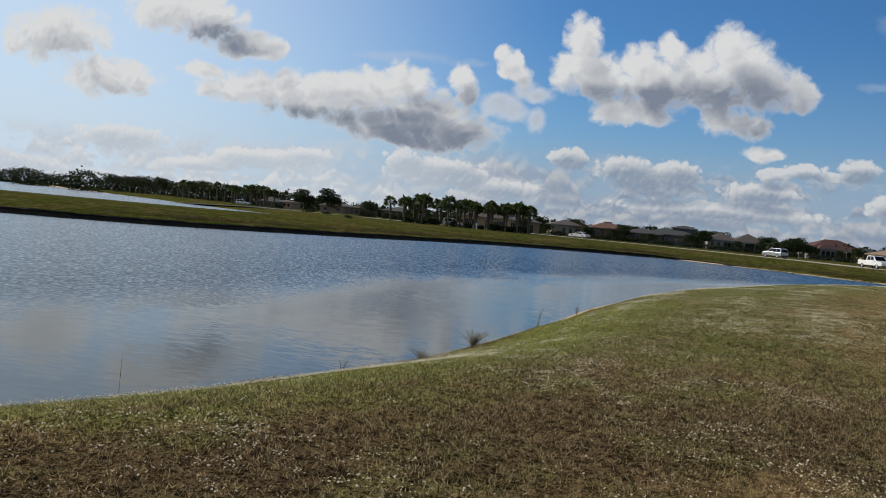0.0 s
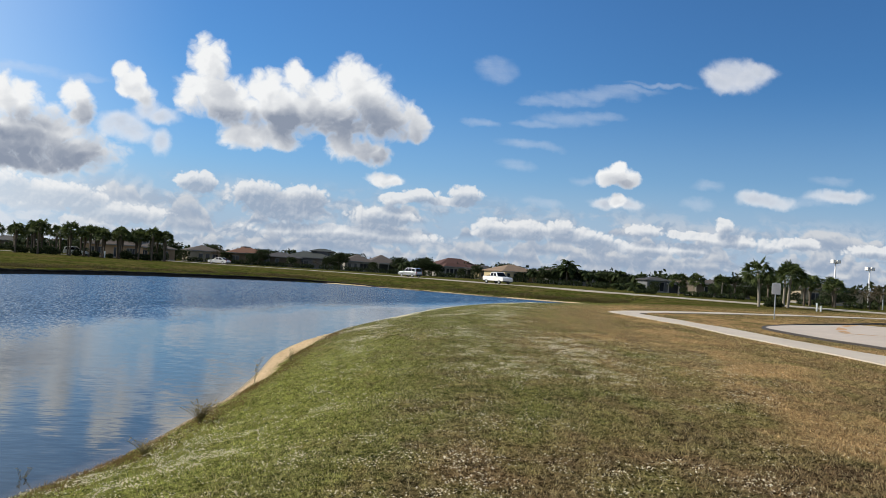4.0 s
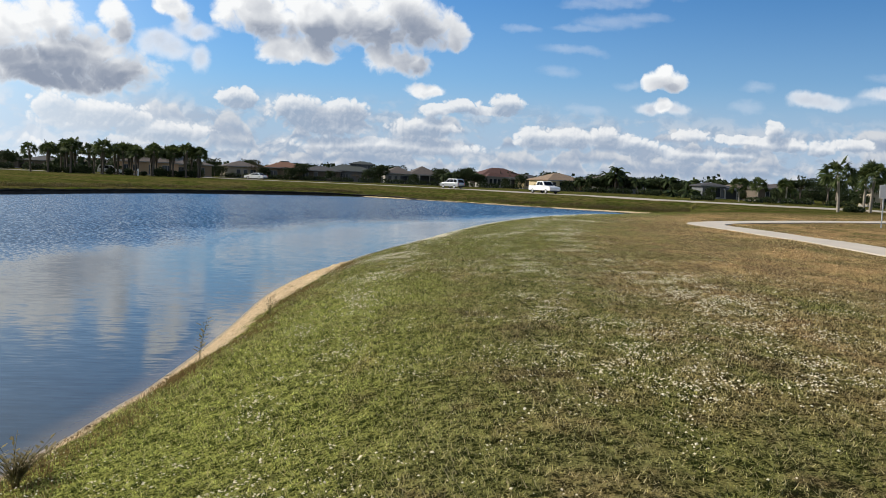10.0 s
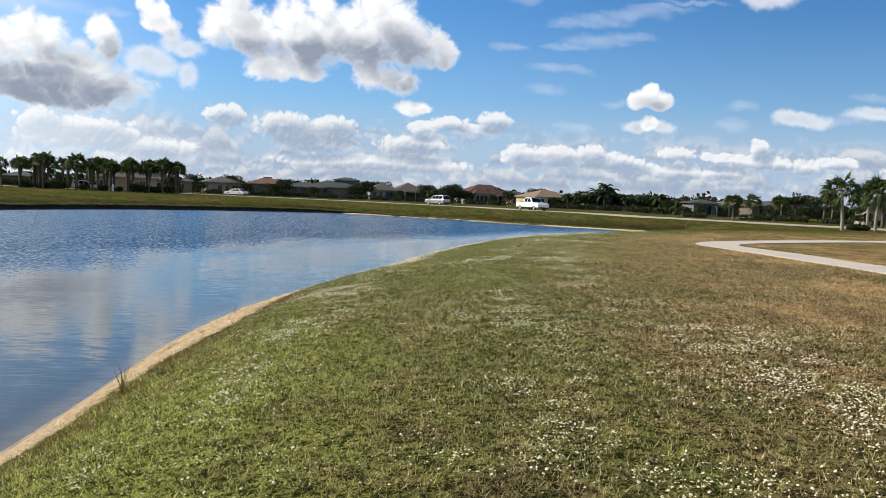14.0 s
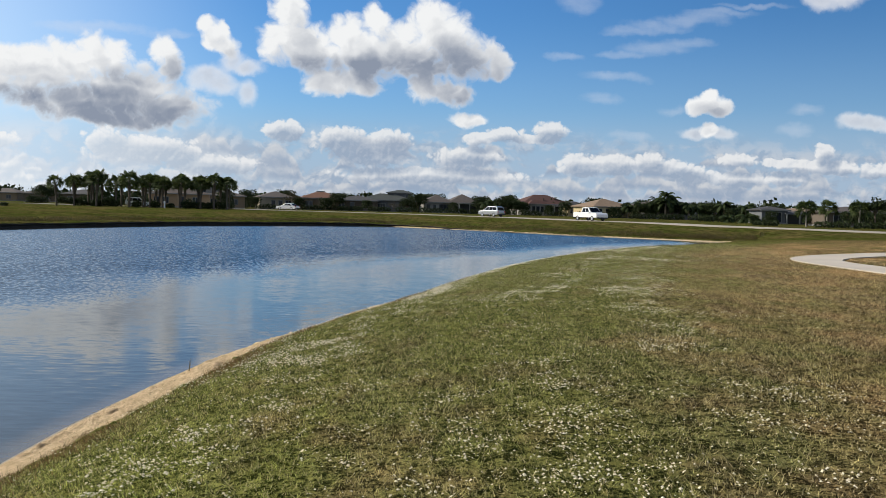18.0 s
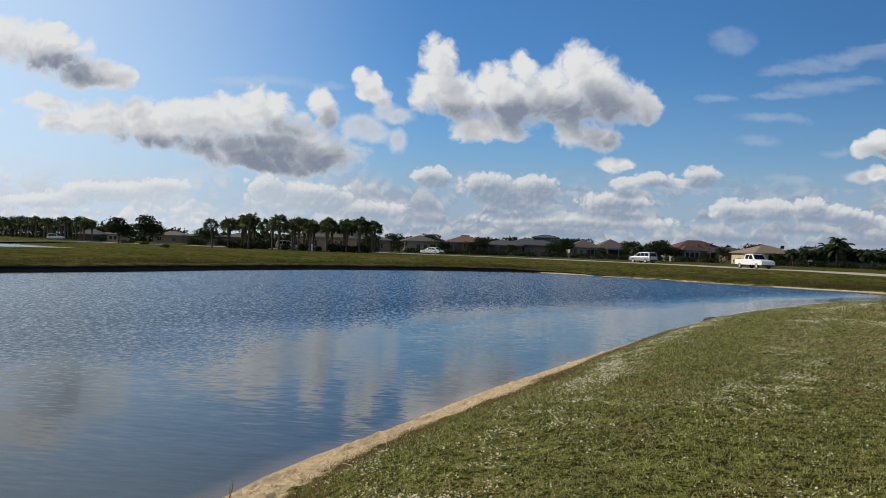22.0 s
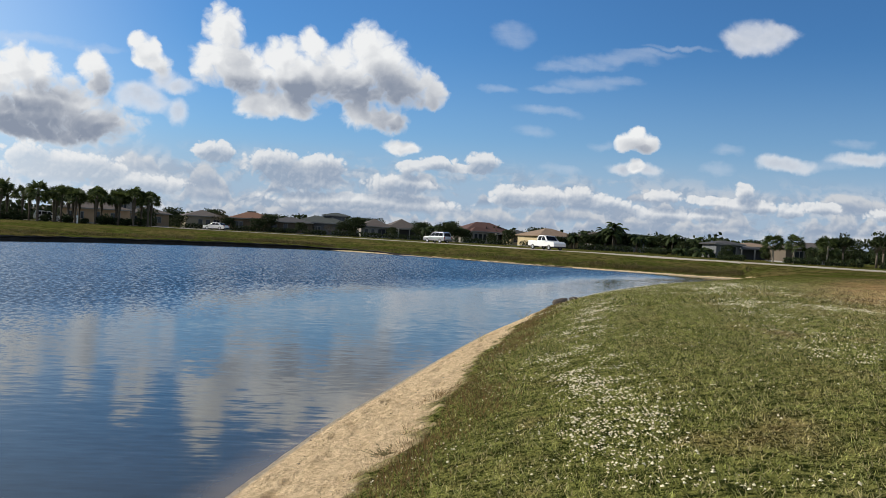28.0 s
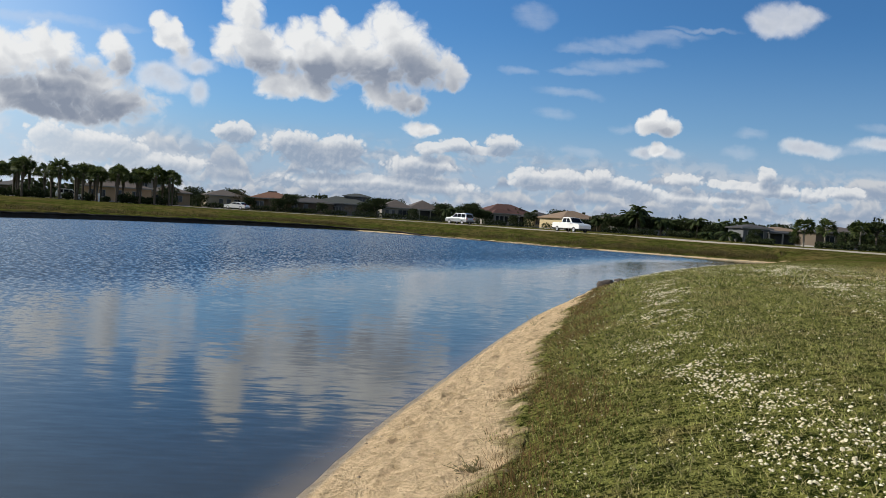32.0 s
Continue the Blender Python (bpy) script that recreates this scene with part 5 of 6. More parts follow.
house(-12.2, 245, 0, "grey house with a green-black roof and an upper storey", [(0, 0, 14, 10, 2.9), (3.6, 2, 6.4, 5, 5.0)], [(0, 0, 14, 10, 2.9, 1.9), (3.6, 2, 6.4, 5, 5.0, 0.9)], S["grey"], R["green"], [(5.6, 3.6, 0.9, 1.0, 0), (2.4, 3.7, 0.8, 0.9, 0), (-1, 0.8, 2.0, 1.3, 2), (4.5, 0.8, 1.6, 1.3, 1)], porch=(-4.5, 3.6, 2.5, 0.8))
house(4.6, 241, 0.15, "white house with two tan-grey hip roofs and a wide screened porch", [(-3.6, -0.5, 7.6, 9, 2.6), (3.6, 0, 7.8, 10, 2.6)], [(-3.6, -0.5, 7.6, 9, 2.6, 2.1), (3.4, 0.3, 8.2, 10, 2.6, 2.45)], S["white"], R["grey"], [(-6.2, 0.9, 0.8, 1.2, 0), (-4.6, 0.9, 0.7, 1.2, 0), (-1.9, 0.6, 3.0, 1.6, 2)], porch=(4.4, 5.4, 2.4, 1.2))
house(28.6, 240, 0.28, "pale blue-grey house with a dark red hip roof", [(0, 0, 13.6, 10, 2.8), (-3.2, -5.4, 4.0, 1.6, 2.8)], [(0, 0, 13.6, 10, 2.8, 2.6), (-3.2, -4.8, 4.4, 2.6, 2.8, 1.2)], S["white"], R["red"], [(-4.4, 0.8, 0.8, 1.5, 0), (-3.2, 0.8, 0.9, 1.5, 0), (-2.0, 0.8, 0.8, 1.5, 0)], porch=(3.6, 5.2, 2.4, 1.0))
house(36.2, 235, 0.35, "small pale house with a dark grey roof", [(0, 0, 6.6, 8, 2.5)], [(0, 0, 6.6, 8, 2.5, 1.4)], S["yellow"], R["dark"], [(-2.0, 0.8, 1.2, 1.2, 1), (1.0, 0.8, 1.2, 1.2, 1)])
house(40.6, 217, 0.38, "yellow stucco house with a tan hip roof", [(0, 0, 10.6, 9, 2.4), (-4.2, -5, 2.6, 1.6, 2.3)], [(0, 0, 10.6, 9, 2.4, 1.95)], S["yellow"], R["tan"], [(-4.4, 0.8, 0.8, 1.2, 0), (-1.6, 0.8, 1.2, 1.2, 1), (2.0, 0.8, 1.4, 1.2, 1)])
house(54.5, 214, 0.3, "pale house hidden behind garden trees", [(0, 0, 12, 9, 3.0)], [(0, 0, 12, 9, 3.0, 1.6)], S["white"], R["grey"], [(-3.5, 0.9, 1.4, 1.2, 1), (1.5, 0.9, 1.4, 1.2, 1)])
house(62.0, 168, -0.1, "grey house with a dark roof and a tall screened porch", [(-1.6, 0, 4.4, 8, 2.3), (2.6, 0.4, 5, 7.4, 1.9)], [(-1.6, 0, 4.4, 8, 2.3, 0.75), (2.6, 0.4, 5, 7.4, 1.7, 0.6)], S["grey"], R["dark"], [(-2.6, 0.6, 0.9, 1.2, 0), (-0.9, 0.3, 0.8, 1.7, 0)], porch=(2.4, 4.4, 1.7, 1.0))
house(71.0, 180, -0.1, "low house with an orange-tan roof", [(0, 0, 8, 8, 2.2)], [(0, 0, 8, 8, 2.2, 1.0)], S["cream"], R["tan"], [(-2, 0.6, 1.4, 1.1, 1), (1.6, 0.6, 1.4, 1.1, 1)])
house(63.8, 146, -0.15, "brown-walled house half hidden by palms", [(0, 0, 9, 8, 2.1)], [(0, 0, 9, 8, 2.1, 1.0)], S["brown"], R["grey"], [(-2.6, 0.6, 1.2, 1.1, 1), (0.2, 0.3, 0.9, 1.7, 0), (2.6, 0.6, 1.2, 1.1, 1)])
house(73.5, 128, -0.3, "pale house behind the scrub trees", [(0, 0, 9, 8, 2.2)], [(0, 0, 9, 8, 2.2, 1.1)], S["cream"], R["brown"], [(-2.4, 0.6, 1.2, 1.1, 1), (1.8, 0.6, 1.2, 1.1, 1)])
house(-160, 294, 0, "small tan building beyond the back pond", [(0, 0, 8, 7, 2.4)], [(0, 0, 8, 7, 2.4, 0.9)], S["peach"], R["brown"], [(-2.6, 0.8, 0.9, 1.0, 0), (-0.9, 0.8, 0.9, 1.0, 0), (0.9, 0.8, 0.9, 1.0, 0), (2.6, 0.8, 0.9, 1.0, 0)])
house(-152, 268, 0.2, "dark-roofed shelter among the palms", [(0, 0, 7, 6, 2.0)], [(0, 0, 7, 6, 2.0, 1.8)], S["brown"], R["dark"], [(1.5, 0.6, 1.0, 1.0, 0)])
for i, (hx, hy) in enumerate([(-112, 292), (-98, 298), (-84, 294), (-70, 300), (-128, 300), (-146, 310)]):
    house(hx, hy, 0, "far low house with a dark roof on the horizon", [(0, 0, 11, 9, 2.7)], [(0, 0, 11, 9, 2.7, 1.7)], S[("brown", "tan")[i % 2]], R[("dark", "brown", "grey")[i % 3]], [(-3, 0.8, 1.5, 1.2, 1), (2.6, 0.8, 1.5, 1.2, 1)])

# ---- street things ----
STEEL = plain("galvanised_steel", (0.42, 0.43, 0.44), 0.45, 0.7, spread=0.12)
SIGN_BACK = plain("sign_back", (0.62, 0.62, 0.60), 0.45, 0.2, spread=0.1)
WHITE = plain("white_paint", (0.78, 0.77, 0.74), 0.45, spread=0.06)
PVC = plain("white_pvc", (0.8, 0.8, 0.78), 0.4, spread=0.04)
sign = thing("traffic_sign", at(21.7, 47.0, 0.12), "grey-backed square traffic sign on a steel post", "sign")
bm = bmesh.new()
tube(bm, [(0, 0, -0.3), (0, 0, 2.05)], [0.032, 0.032], 8)
part("post", bm, STEEL, sign)
for sx in (-0.14, 0.16):
    bm = bmesh.new()
    box(bm, (sx - 0.14, -0.065 + 0.03 * (sx > 0), 1.38), (sx + 0.14, -0.045 + 0.03 * (sx > 0), 2.0), 0.006)
    part("panel", bm, SIGN_BACK, sign, "plain pale back of a sign panel")


def light_pole(x, y, h, turn):
    top = thing("light_pole", at(x, y, turn), "white steel light pole with two box lamps", "lamp post", "light poles behind the road")
    bm = bmesh.new()
    tube(bm, [(0, 0, -0.3), (0, 0, h * 0.5), (0, 0, h)], [0.13, 0.11, 0.085], 10)
    part("pole", bm, WHITE, top, smooth_faces=True)
    bm = bmesh.new()
    box(bm, (-0.45, -0.05, h - 0.12), (0.45, 0.05, h - 0.02))
    part("arm", bm, WHITE, top)
    for sx in (-0.42, 0.42):
        bm = bmesh.new()
        box(bm, (sx - 0.3, -0.28, h - 0.3), (sx + 0.3, 0.28, h + 0.22), 0.05)
        part("lamp_head", bm, WHITE, top)


light_pole(66.4, 114, 6.3, 0.3)
light_pole(71.6, 114, 5.6, 0.3)
slim = thing("pole", at(70.4, 109, 0), "thin dark grey utility pole behind the road", "pole")
bm = bmesh.new()
tube(bm, [(0, 0, -0.3), (0, 0, 2.9)], [0.09, 0.07], 8)
part("shaft", bm, STEEL, slim)
for i, (px, py, ph) in enumerate([(39.6, 73.0, 0.66), (40.05, 73.1, 0.42)]):
    t = thing("standpipe", at(px, py, 0), "short white plastic standpipe in the grass", "pipe", "white standpipes")
    bm = bmesh.new()
    tube(bm, [(0, 0, -0.2), (0, 0, ph)], [0.07, 0.07], 10)
    part("pipe", bm, PVC, t)
    bm = bmesh.new()
    tube(bm, [(0, 0, ph - 0.02), (0, 0, ph + 0.07)], [0.095, 0.085], 10)
    part("cap", bm, PVC, t)
t = thing("marker_post", at(-45.9, 163.2, 0), "white marker post with a small board under the palms", "post")
bm = bmesh.new()
box(bm, (-0.09, -0.09, -0.2), (0.09, 0.09, 1.15), 0.01)
part("post", bm, WHITE, t)
bm = bmesh.new()
box(bm, (-0.16, -0.12, 0.85), (0.16, -0.092, 1.25), 0.006)
part("board", bm, WHITE, t)

# ---- vehicles on the road ----
TYRE = plain("tyre_rubber", (0.018, 0.018, 0.018), 0.9, spread=0.15)
RIM = plain("alloy_rim", (0.55, 0.55, 0.56), 0.35, 0.8, spread=0.1)
CARGLASS = plain("tinted_car_glass", (0.012, 0.014, 0.017), 0.06, spread=0.05, bump=0.0)
LAMP_RED = plain("red_tail_lamp", (0.35, 0.02, 0.02), 0.25, spread=0.05, bump=0.0)
LAMP_CLEAR = plain("clear_head_lamp", (0.75, 0.75, 0.74), 0.2, spread=0.05, bump=0.0)
BLACK = plain("black_plastic", (0.02, 0.02, 0.021), 0.6, spread=0.1)
PAINT = {n: plain("car_paint_" + n, c, 0.22, m, spread=0.04, bump=0.0) for n, c, m in (("white", (0.80, 0.80, 0.78), 0.0), ("silver", (0.50, 0.51, 0.52), 0.6), ("black", (0.018, 0.019, 0.022), 0.1), ("cream", (0.62, 0.58, 0.46), 0.3))}


def slab(bm, outline, half, inset=0.0, z_mid=0.0):
    """A side outline (x, z) swept across the car; points over z_mid lean inwards."""
    rows = []
    for s in (-1, 1):
        rows.append([bm.verts.new((x, s * (half - (inset * max(0.0, z - z_mid))), z)) for x, z in outline])
    n = len(outline)
    bm.faces.new(rows[0])
    bm.faces.new(rows[1][::-1])
    for i in range(n):
        bm.faces.new((rows[0][i - 1], rows[1][i - 1], rows[1][i], rows[0][i]))
    bmesh.ops.recalc_face_normals(bm, faces=bm.faces)
    bmesh.ops.bevel(bm, geom=list(bm.edges), offset=0.05, segments=2, affect="EDGES", profile=0.5)


def vehicle(name, category, label, body, cabin, windows, axles, half, paint, x, y, turn, extra=None):
    top = thing(name, Matrix.Translation((x, y, height(x, y) + 0.075)) @ Matrix.Rotation(turn, 4, "Z"), label, category, "vehicles on the road")
    bm = bmesh.new()
    slab(bm, body, half)
    part("body", bm, paint, top)
    bm = bmesh.new()
    slab(bm, cabin, half - 0.03, 0.22, cabin[0][1])
    part("cabin", bm, paint, top)
    base = cabin[0][1]
    for w in windows:
        for s in (-1, 1):
            vs = [(wx, s * (half - 0.03 - 0.22 * max(0.0, wz - base) + 0.012), wz) for wx, wz in w]
            bm = bmesh.new()
            f = bm.faces.new([bm.verts.new(v) for v in vs])
            bmesh.ops.solidify(bm, geom=[f], thickness=0.02)
            part("side_window", bm, CARGLASS, top)
    # screens at the two ends of the cabin
    for a, b, s in ((cabin[0], cabin[1], -1), (cabin[-1], cabin[-2], 1)):
        lo, hi = Vector((a[0], 0, a[1])), Vector((b[0], 0, b[1]))
        p0, p1 = lo.lerp(hi, 0.12), lo.lerp(hi, 0.9)
        n = Vector((s * abs(hi.z - lo.z), 0, abs(hi.x - lo.x))).normalized() * 0.014
        w0, w1 = half - 0.16, half - 0.30
        bm = bmesh.new()
        f = bm.faces.new([bm.verts.new(v + n) for v in (p0 + Vector((0, -w0, 0)), p0 + Vector((0, w0, 0)), p1 + Vector((0, w1, 0)), p1 + Vector((0, -w1, 0)))])
        bmesh.ops.solidify(bm, geom=[f], thickness=0.02)
        part("windscreen" if s > 0 else "rear_window", bm, CARGLASS, top)
    for ax in axles:
        for s in (-1, 1):
            bm = bmesh.new()
            c = Vector((ax, s * (half - 0.10), 0.34))
            rows = []
            for off, r in ((-0.10, 0.27), (-0.11, 0.33), (0.09, 0.34), (0.11, 0.32), (0.10, 0.22)):
                rows.append([bm.verts.new(c + Vector((r * math.cos(t * math.tau / 20), s * off, r * math.sin(t * math.tau / 20)))) for t in range(20)])
            for p, q in zip(rows, rows[1:]):
                for i in range(20):
                    bm.faces.new((p[i - 1], p[i], q[i], q[i - 1]))
            wheel = part("wheel", bm, TYRE, top)
            bm = bmesh.new()
            hub = [bm.verts.new(c + Vector((0, s * 0.085, 0)))]
            ring = [bm.verts.new(c + Vector(((0.23 if t % 4 < 2 else 0.215) * math.cos(t * math.tau / 20), s * 0.10, 0.225 * math.sin(t * math.tau / 20)))) for t in range(20)]
            for i in range(20):
                bm.faces.new((hub[0], ring[i - 1], ring[i]))
            part("rim", bm, RIM, wheel)
    front, back = max(p[0] for p in body), min(p[0] for p in body)
    for s in (-1, 1):
        bm = bmesh.new()
        box(bm, (front - 0.22, s * (half - 0.2) - 0.16, 0.66), (front - 0.005, s * (half - 0.2) + 0.16, 0.80), 0.02)
        part("headlight", bm, LAMP_CLEAR, top)
        bm = bmesh.new()
        box(bm, (back + 0.005, s * (half - 0.14) - 0.1, 0.72), (back + 0.16, s * (half - 0.14) + 0.1, 0.98), 0.02)
        part("tail_light", bm, LAMP_RED, top)
        bm = bmesh.new()
        box(bm, (cabin[-1][0] - 0.35, s * (half + 0.08) - 0.07, base - 0.02), (cabin[-1][0] - 0.18, s * (half + 0.08) + 0.07, base + 0.13), 0.02)
        part("mirror", bm, paint, top)
    for px in (front - 0.03, back - 0.03):
        bm = bmesh.new()
        box(bm, (px, -half + 0.06, 0.32), (px + 0.07, half - 0.06, 0.5), 0.02)
        part("bumper", bm, BLACK, top)
    if extra:
        bm = bmesh.new()
        box(bm, *extra, 0.03)
        part("canopy", bm, paint, top, "white bed canopy")
    return top


SUV_BODY = [(-2.3, 0.35), (-2.36, 0.75), (-2.3, 1.02), (1.0, 1.02), (2.1, 0.93), (2.36, 0.72), (2.33, 0.35)]
SUV_CABIN = [(-2.28, 1.0), (-2.05, 1.66), (-1.7, 1.74), (0.25, 1.72), (1.1, 1.0)]
SUV_WIN = [[(-2.02, 1.08), (-1.86, 1.58), (-1.15, 1.62), (-1.15, 1.08)], [(-1.05, 1.08), (-1.05, 1.62), (-0.25, 1.62), (-0.25, 1.08)], [(-0.16, 1.08), (-0.16, 1.62), (0.2, 1.6), (0.82, 1.08)]]
SEDAN_BODY = [(-2.3, 0.3), (-2.35, 0.7), (-2.25, 0.92), (1.0, 0.92), (2.1, 0.78), (2.35, 0.6), (2.32, 0.3)]
SEDAN_CABIN = [(-1.75, 0.9), (-1.05, 1.36), (-0.7, 1.40), (0.2, 1.38), (1.15, 0.9)]
SEDAN_WIN = [[(-1.4, 0.96), (-0.98, 1.27), (-0.4, 1.31), (-0.4, 0.96)], [(-0.3, 0.96), (-0.3, 1.31), (0.15, 1.29), (0.8, 0.96)]]
TRUCK_BODY = [(-2.8, 0.45), (-2.85, 0.8), (-2.8, 1.15), (1.2, 1.15), (2.6, 1.06), (2.85, 0.85), (2.82, 0.45)]
TRUCK_CABIN = [(-0.95, 1.12), (-0.85, 1.78), (-0.5, 1.86), (0.55, 1.84), (1.35, 1.12)]
TRUCK_WIN = [[(-0.72, 1.2), (-0.66, 1.7), (0.0, 1.74), (0.0, 1.2)], [(0.1, 1.2), (0.1, 1.74), (0.5, 1.72), (1.05, 1.2)]]


def on_road(n, side):
    """A place on the road: the n-th point of its line, metres to the side, and the road's heading."""
    a, b = road_line[n], road_line[n + 1]
    d = (b - a) / np.linalg.norm(b - a)
    return a[0] - d[1] * side, a[1] + d[0] * side, math.atan2(d[1], d[0])


x, y, turn = on_road(39, 1.7)
vehicle("suv", "car", "silver sport utility car on the road", SUV_BODY, SUV_CABIN, SUV_WIN, (-1.4, 1.4), 0.9, PAINT["silver"], x, y, turn + math.pi)
x, y, turn = on_road(46, -1.7)
vehicle("pickup_truck", "truck", "white crew-cab pickup truck on the road", TRUCK_BODY, TRUCK_CABIN, TRUCK_WIN, (-1.75, 1.75), 0.96, PAINT["white"], x, y, turn)
x, y, turn = on_road(29, 1.7)
vehicle("sedan", "car", "white two-door coupe on the road", SEDAN_BODY, SEDAN_CABIN, SEDAN_WIN, (-1.4, 1.4), 0.88, PAINT["white"], x, y, turn + math.pi)
vehicle("suv", "car", "white sport utility car parked beyond the palms", SUV_BODY, SUV_CABIN, SUV_WIN, (-1.4, 1.4), 0.9, PAINT["white"], -55.5, 178, 0.3)
vehicle("suv", "car", "white car parked beyond the back pond", SUV_BODY, SUV_CABIN, SUV_WIN, (-1.4, 1.4), 0.9, PAINT["white"], -152, 249, 0.2)

# ---- the near bank: grass, flowers, weeds, sand ----
def along_shore(y):
    return np.interp(y, near_line[:, 1], near_line[:, 0])


def lawn_points(n, x0, x1, y0, y1, q):
    px, py = q.uniform(x0, x1, n), q.uniform(y0, y1, n)
    z, edge, shore = terrain(px, py)
    return px, py, z, edge, shore



def blades(name, px, py, pz, length, width, q, lean=0.55):
    """One leaning blade at each point."""
    n = len(px)
    a = q.uniform(0, math.tau, n)
    b = q.uniform(0, math.tau, n)
    up = length * q.uniform(0.65, 1.0, n)
    out = length * lean * q.uniform(0.1, 1.0, n)
    base = np.stack([px, py, pz - 0.01], 1)
    side = np.stack([np.cos(a), np.sin(a), np.zeros(n)], 1) * width[:, None] / 2
    bend = np.stack([np.cos(b) * out, np.sin(b) * out, up], 1)
    v = np.stack([base - side, base + side, base + bend], 1).reshape(-1, 3)
    return v, np.arange(n * 3).reshape(-1, 3)


q = np.random.default_rng(21)
sets, shores = [], []
for count, x0, x1, y0, y1, ln, wd in ((640000, -6.5, 6.5, 3.0, 26.0, 0.043, 0.0100), (380000, -4.0, 7, 26.0, 42.0, 0.040, 0.009), (130000, 6.0, 14.2, 8.0, 42.0, 0.05, 0.014), (110000, 0.0, 16, 42.0, 66.0, 0.06, 0.020), (40000, -14, -6, -1.0, 10.0, 0.045, 0.010)):
    px, py, pz, edge, shore = lawn_points(count, x0, x1, y0, y1, q)
    ok = edge + 0.35 * wave(px, py, 0.45) > 0.08
    walk_d = np.abs(px - np.interp(py, [p[1] for p in WALK], [p[0] for p in WALK]))
    ok &= (walk_d > 0.8) & ((px < 14.2) | (py > 66))
    tuft = 0.75 + 0.22 * wave(px, py, 0.35) + 0.25 * wave(px + 3, py, 0.11) + 0.2 * wave(px, py, 1.9)
    ok &= q.uniform(0, 1, count) < 0.55 + 0.6 * tuft
    px, py, pz, tuft = px[ok], py[ok], pz[ok], tuft[ok]
    shores.append(np.repeat(shore[ok], 3))
    sets.append(blades("grass", px, py, pz, ln * (0.55 + 0.6 * tuft) * q.uniform(0.6, 1.25, len(px)), np.full(len(px), wd) * q.uniform(0.7, 1.3, len(px)), q, 1.3))
base, vs, fs = 0, [], []
for v, f in sets:
    vs.append(v)
    fs.append(f + base)
    base += len(v)
grass_me = fast_mesh("lawn_grass", np.vstack(vs), np.vstack(fs), BLADE)
grass_me.attributes.new("shore", "FLOAT", "POINT").data.foreach_set("value", np.concatenate(shores).astype(np.float32))
tagged(new("lawn_grass", grass_me), "short uneven lawn grass, green and straw-coloured blades", "grass", kind="stuff")

# small white flower heads in drifts
PETAL = leaf_material("white_flower_heads", (0.76, 0.66, 0.44), (0.93, 0.85, 0.64), 0.12)
px, py, pz, edge, shore = lawn_points(1000000, -12, 9, 3.0, 62.0, q)
crest = np.interp(py, [0, 14, 20, 25, 29, 33, 40, 50, 60], [1.6, 2.0, 2.3, 2.8, 3.0, 2.8, 2.5, 2.2, 1.6])
wander = 0.22 * wave(px, py, 2.7) + 0.15 * wave(px, py, 0.9)
gaps = np.clip(0.75 + 0.8 * wave(px, py + 9, 1.6) + 0.5 * wave(px, py, 0.5), 0.08, 1.5)
drift = np.exp(-((shore - crest + wander) / (0.42 - 0.12 * smooth(py, 28, 32))) ** 2) * (0.62 + 0.18 * smooth(py, 20, 29)) * gaps * smooth(py, 46, 40)
drift += 0.13 * np.exp(-((shore - crest + 0.3 + wander) / 1.1) ** 2) * smooth(py, 14, 20) * (1 - 0.8 * smooth(py, 26, 31)) * gaps
bands = (0.55 * np.exp(-((shore - 4.9 + wander) / 0.42) ** 2) + 0.55 * np.exp(-((shore - 6.4 + wander) / 0.40) ** 2)) * smooth(py, 8, 16) * (1 - 0.65 * smooth(py, 29, 36))
early = smooth(py, 14, 9) * (0.22 * smooth(shore, 0.3, 0.8) * smooth(shore, 6.5, 3.0) + 1.3 * np.exp(-((shore - 0.9) / 0.45) ** 2))
patch = np.clip(0.30 + 1.3 * wave(px, py, 1.1) + 0.9 * wave(px, py, 3.7), 0, 1.7)
chance = drift + (bands + early) * (0.30 + patch) + (0.05 + 0.17 * smooth(py, 33, 24)) * patch
chance *= smooth(shore, 10.0, 6.8) * np.clip(0.45 + 1.5 * wave(0.8 * px + 0.6 * py, 0.8 * py - 0.6 * px, 0.16) + 0.9 * wave(0.6 * px - 0.8 * py + 7, 0.6 * py + 0.8 * px, 0.36), 0, 2.4) * 1.2
big = 1 + 0.25 * np.clip(drift, 0, 1)
ok = (edge > 0.15) & (q.uniform(0, 1, len(px)) < chance * 0.95)
px, py, pz, big = px[ok], py[ok], pz[ok], big[ok]
n = len(px)
r = big * np.clip(0.0064 * np.exp(q.normal(0, 0.30, n)), 0.0038, 0.0115) * (1 + 0.5 * smooth(py, 30, 55))
c = np.stack([px, py, pz + q.uniform(0.040, 0.066, n)], 1)
shape = np.array([[1, 0, 0], [0, 1, 0], [-1, 0, 0], [0, -1, 0], [0, 0, 0.75], [0, 0, -0.5]])
twist = q.uniform(0, math.tau, n)
tilt = q.normal(0, 0.25, (n, 2))
v = np.empty((n, 6, 3))
for j, s in enumerate(shape):
    v[:, j, 0] = c[:, 0] + r * (s[0] * np.cos(twist) - s[1] * np.sin(twist) + s[2] * tilt[:, 0])
    v[:, j, 1] = c[:, 1] + r * (s[0] * np.sin(twist) + s[1] * np.cos(twist) + s[2] * tilt[:, 1])
    v[:, j, 2] = c[:, 2] + r * (s[2] + s[0] * tilt[:, 0] + s[1] * tilt[:, 1])
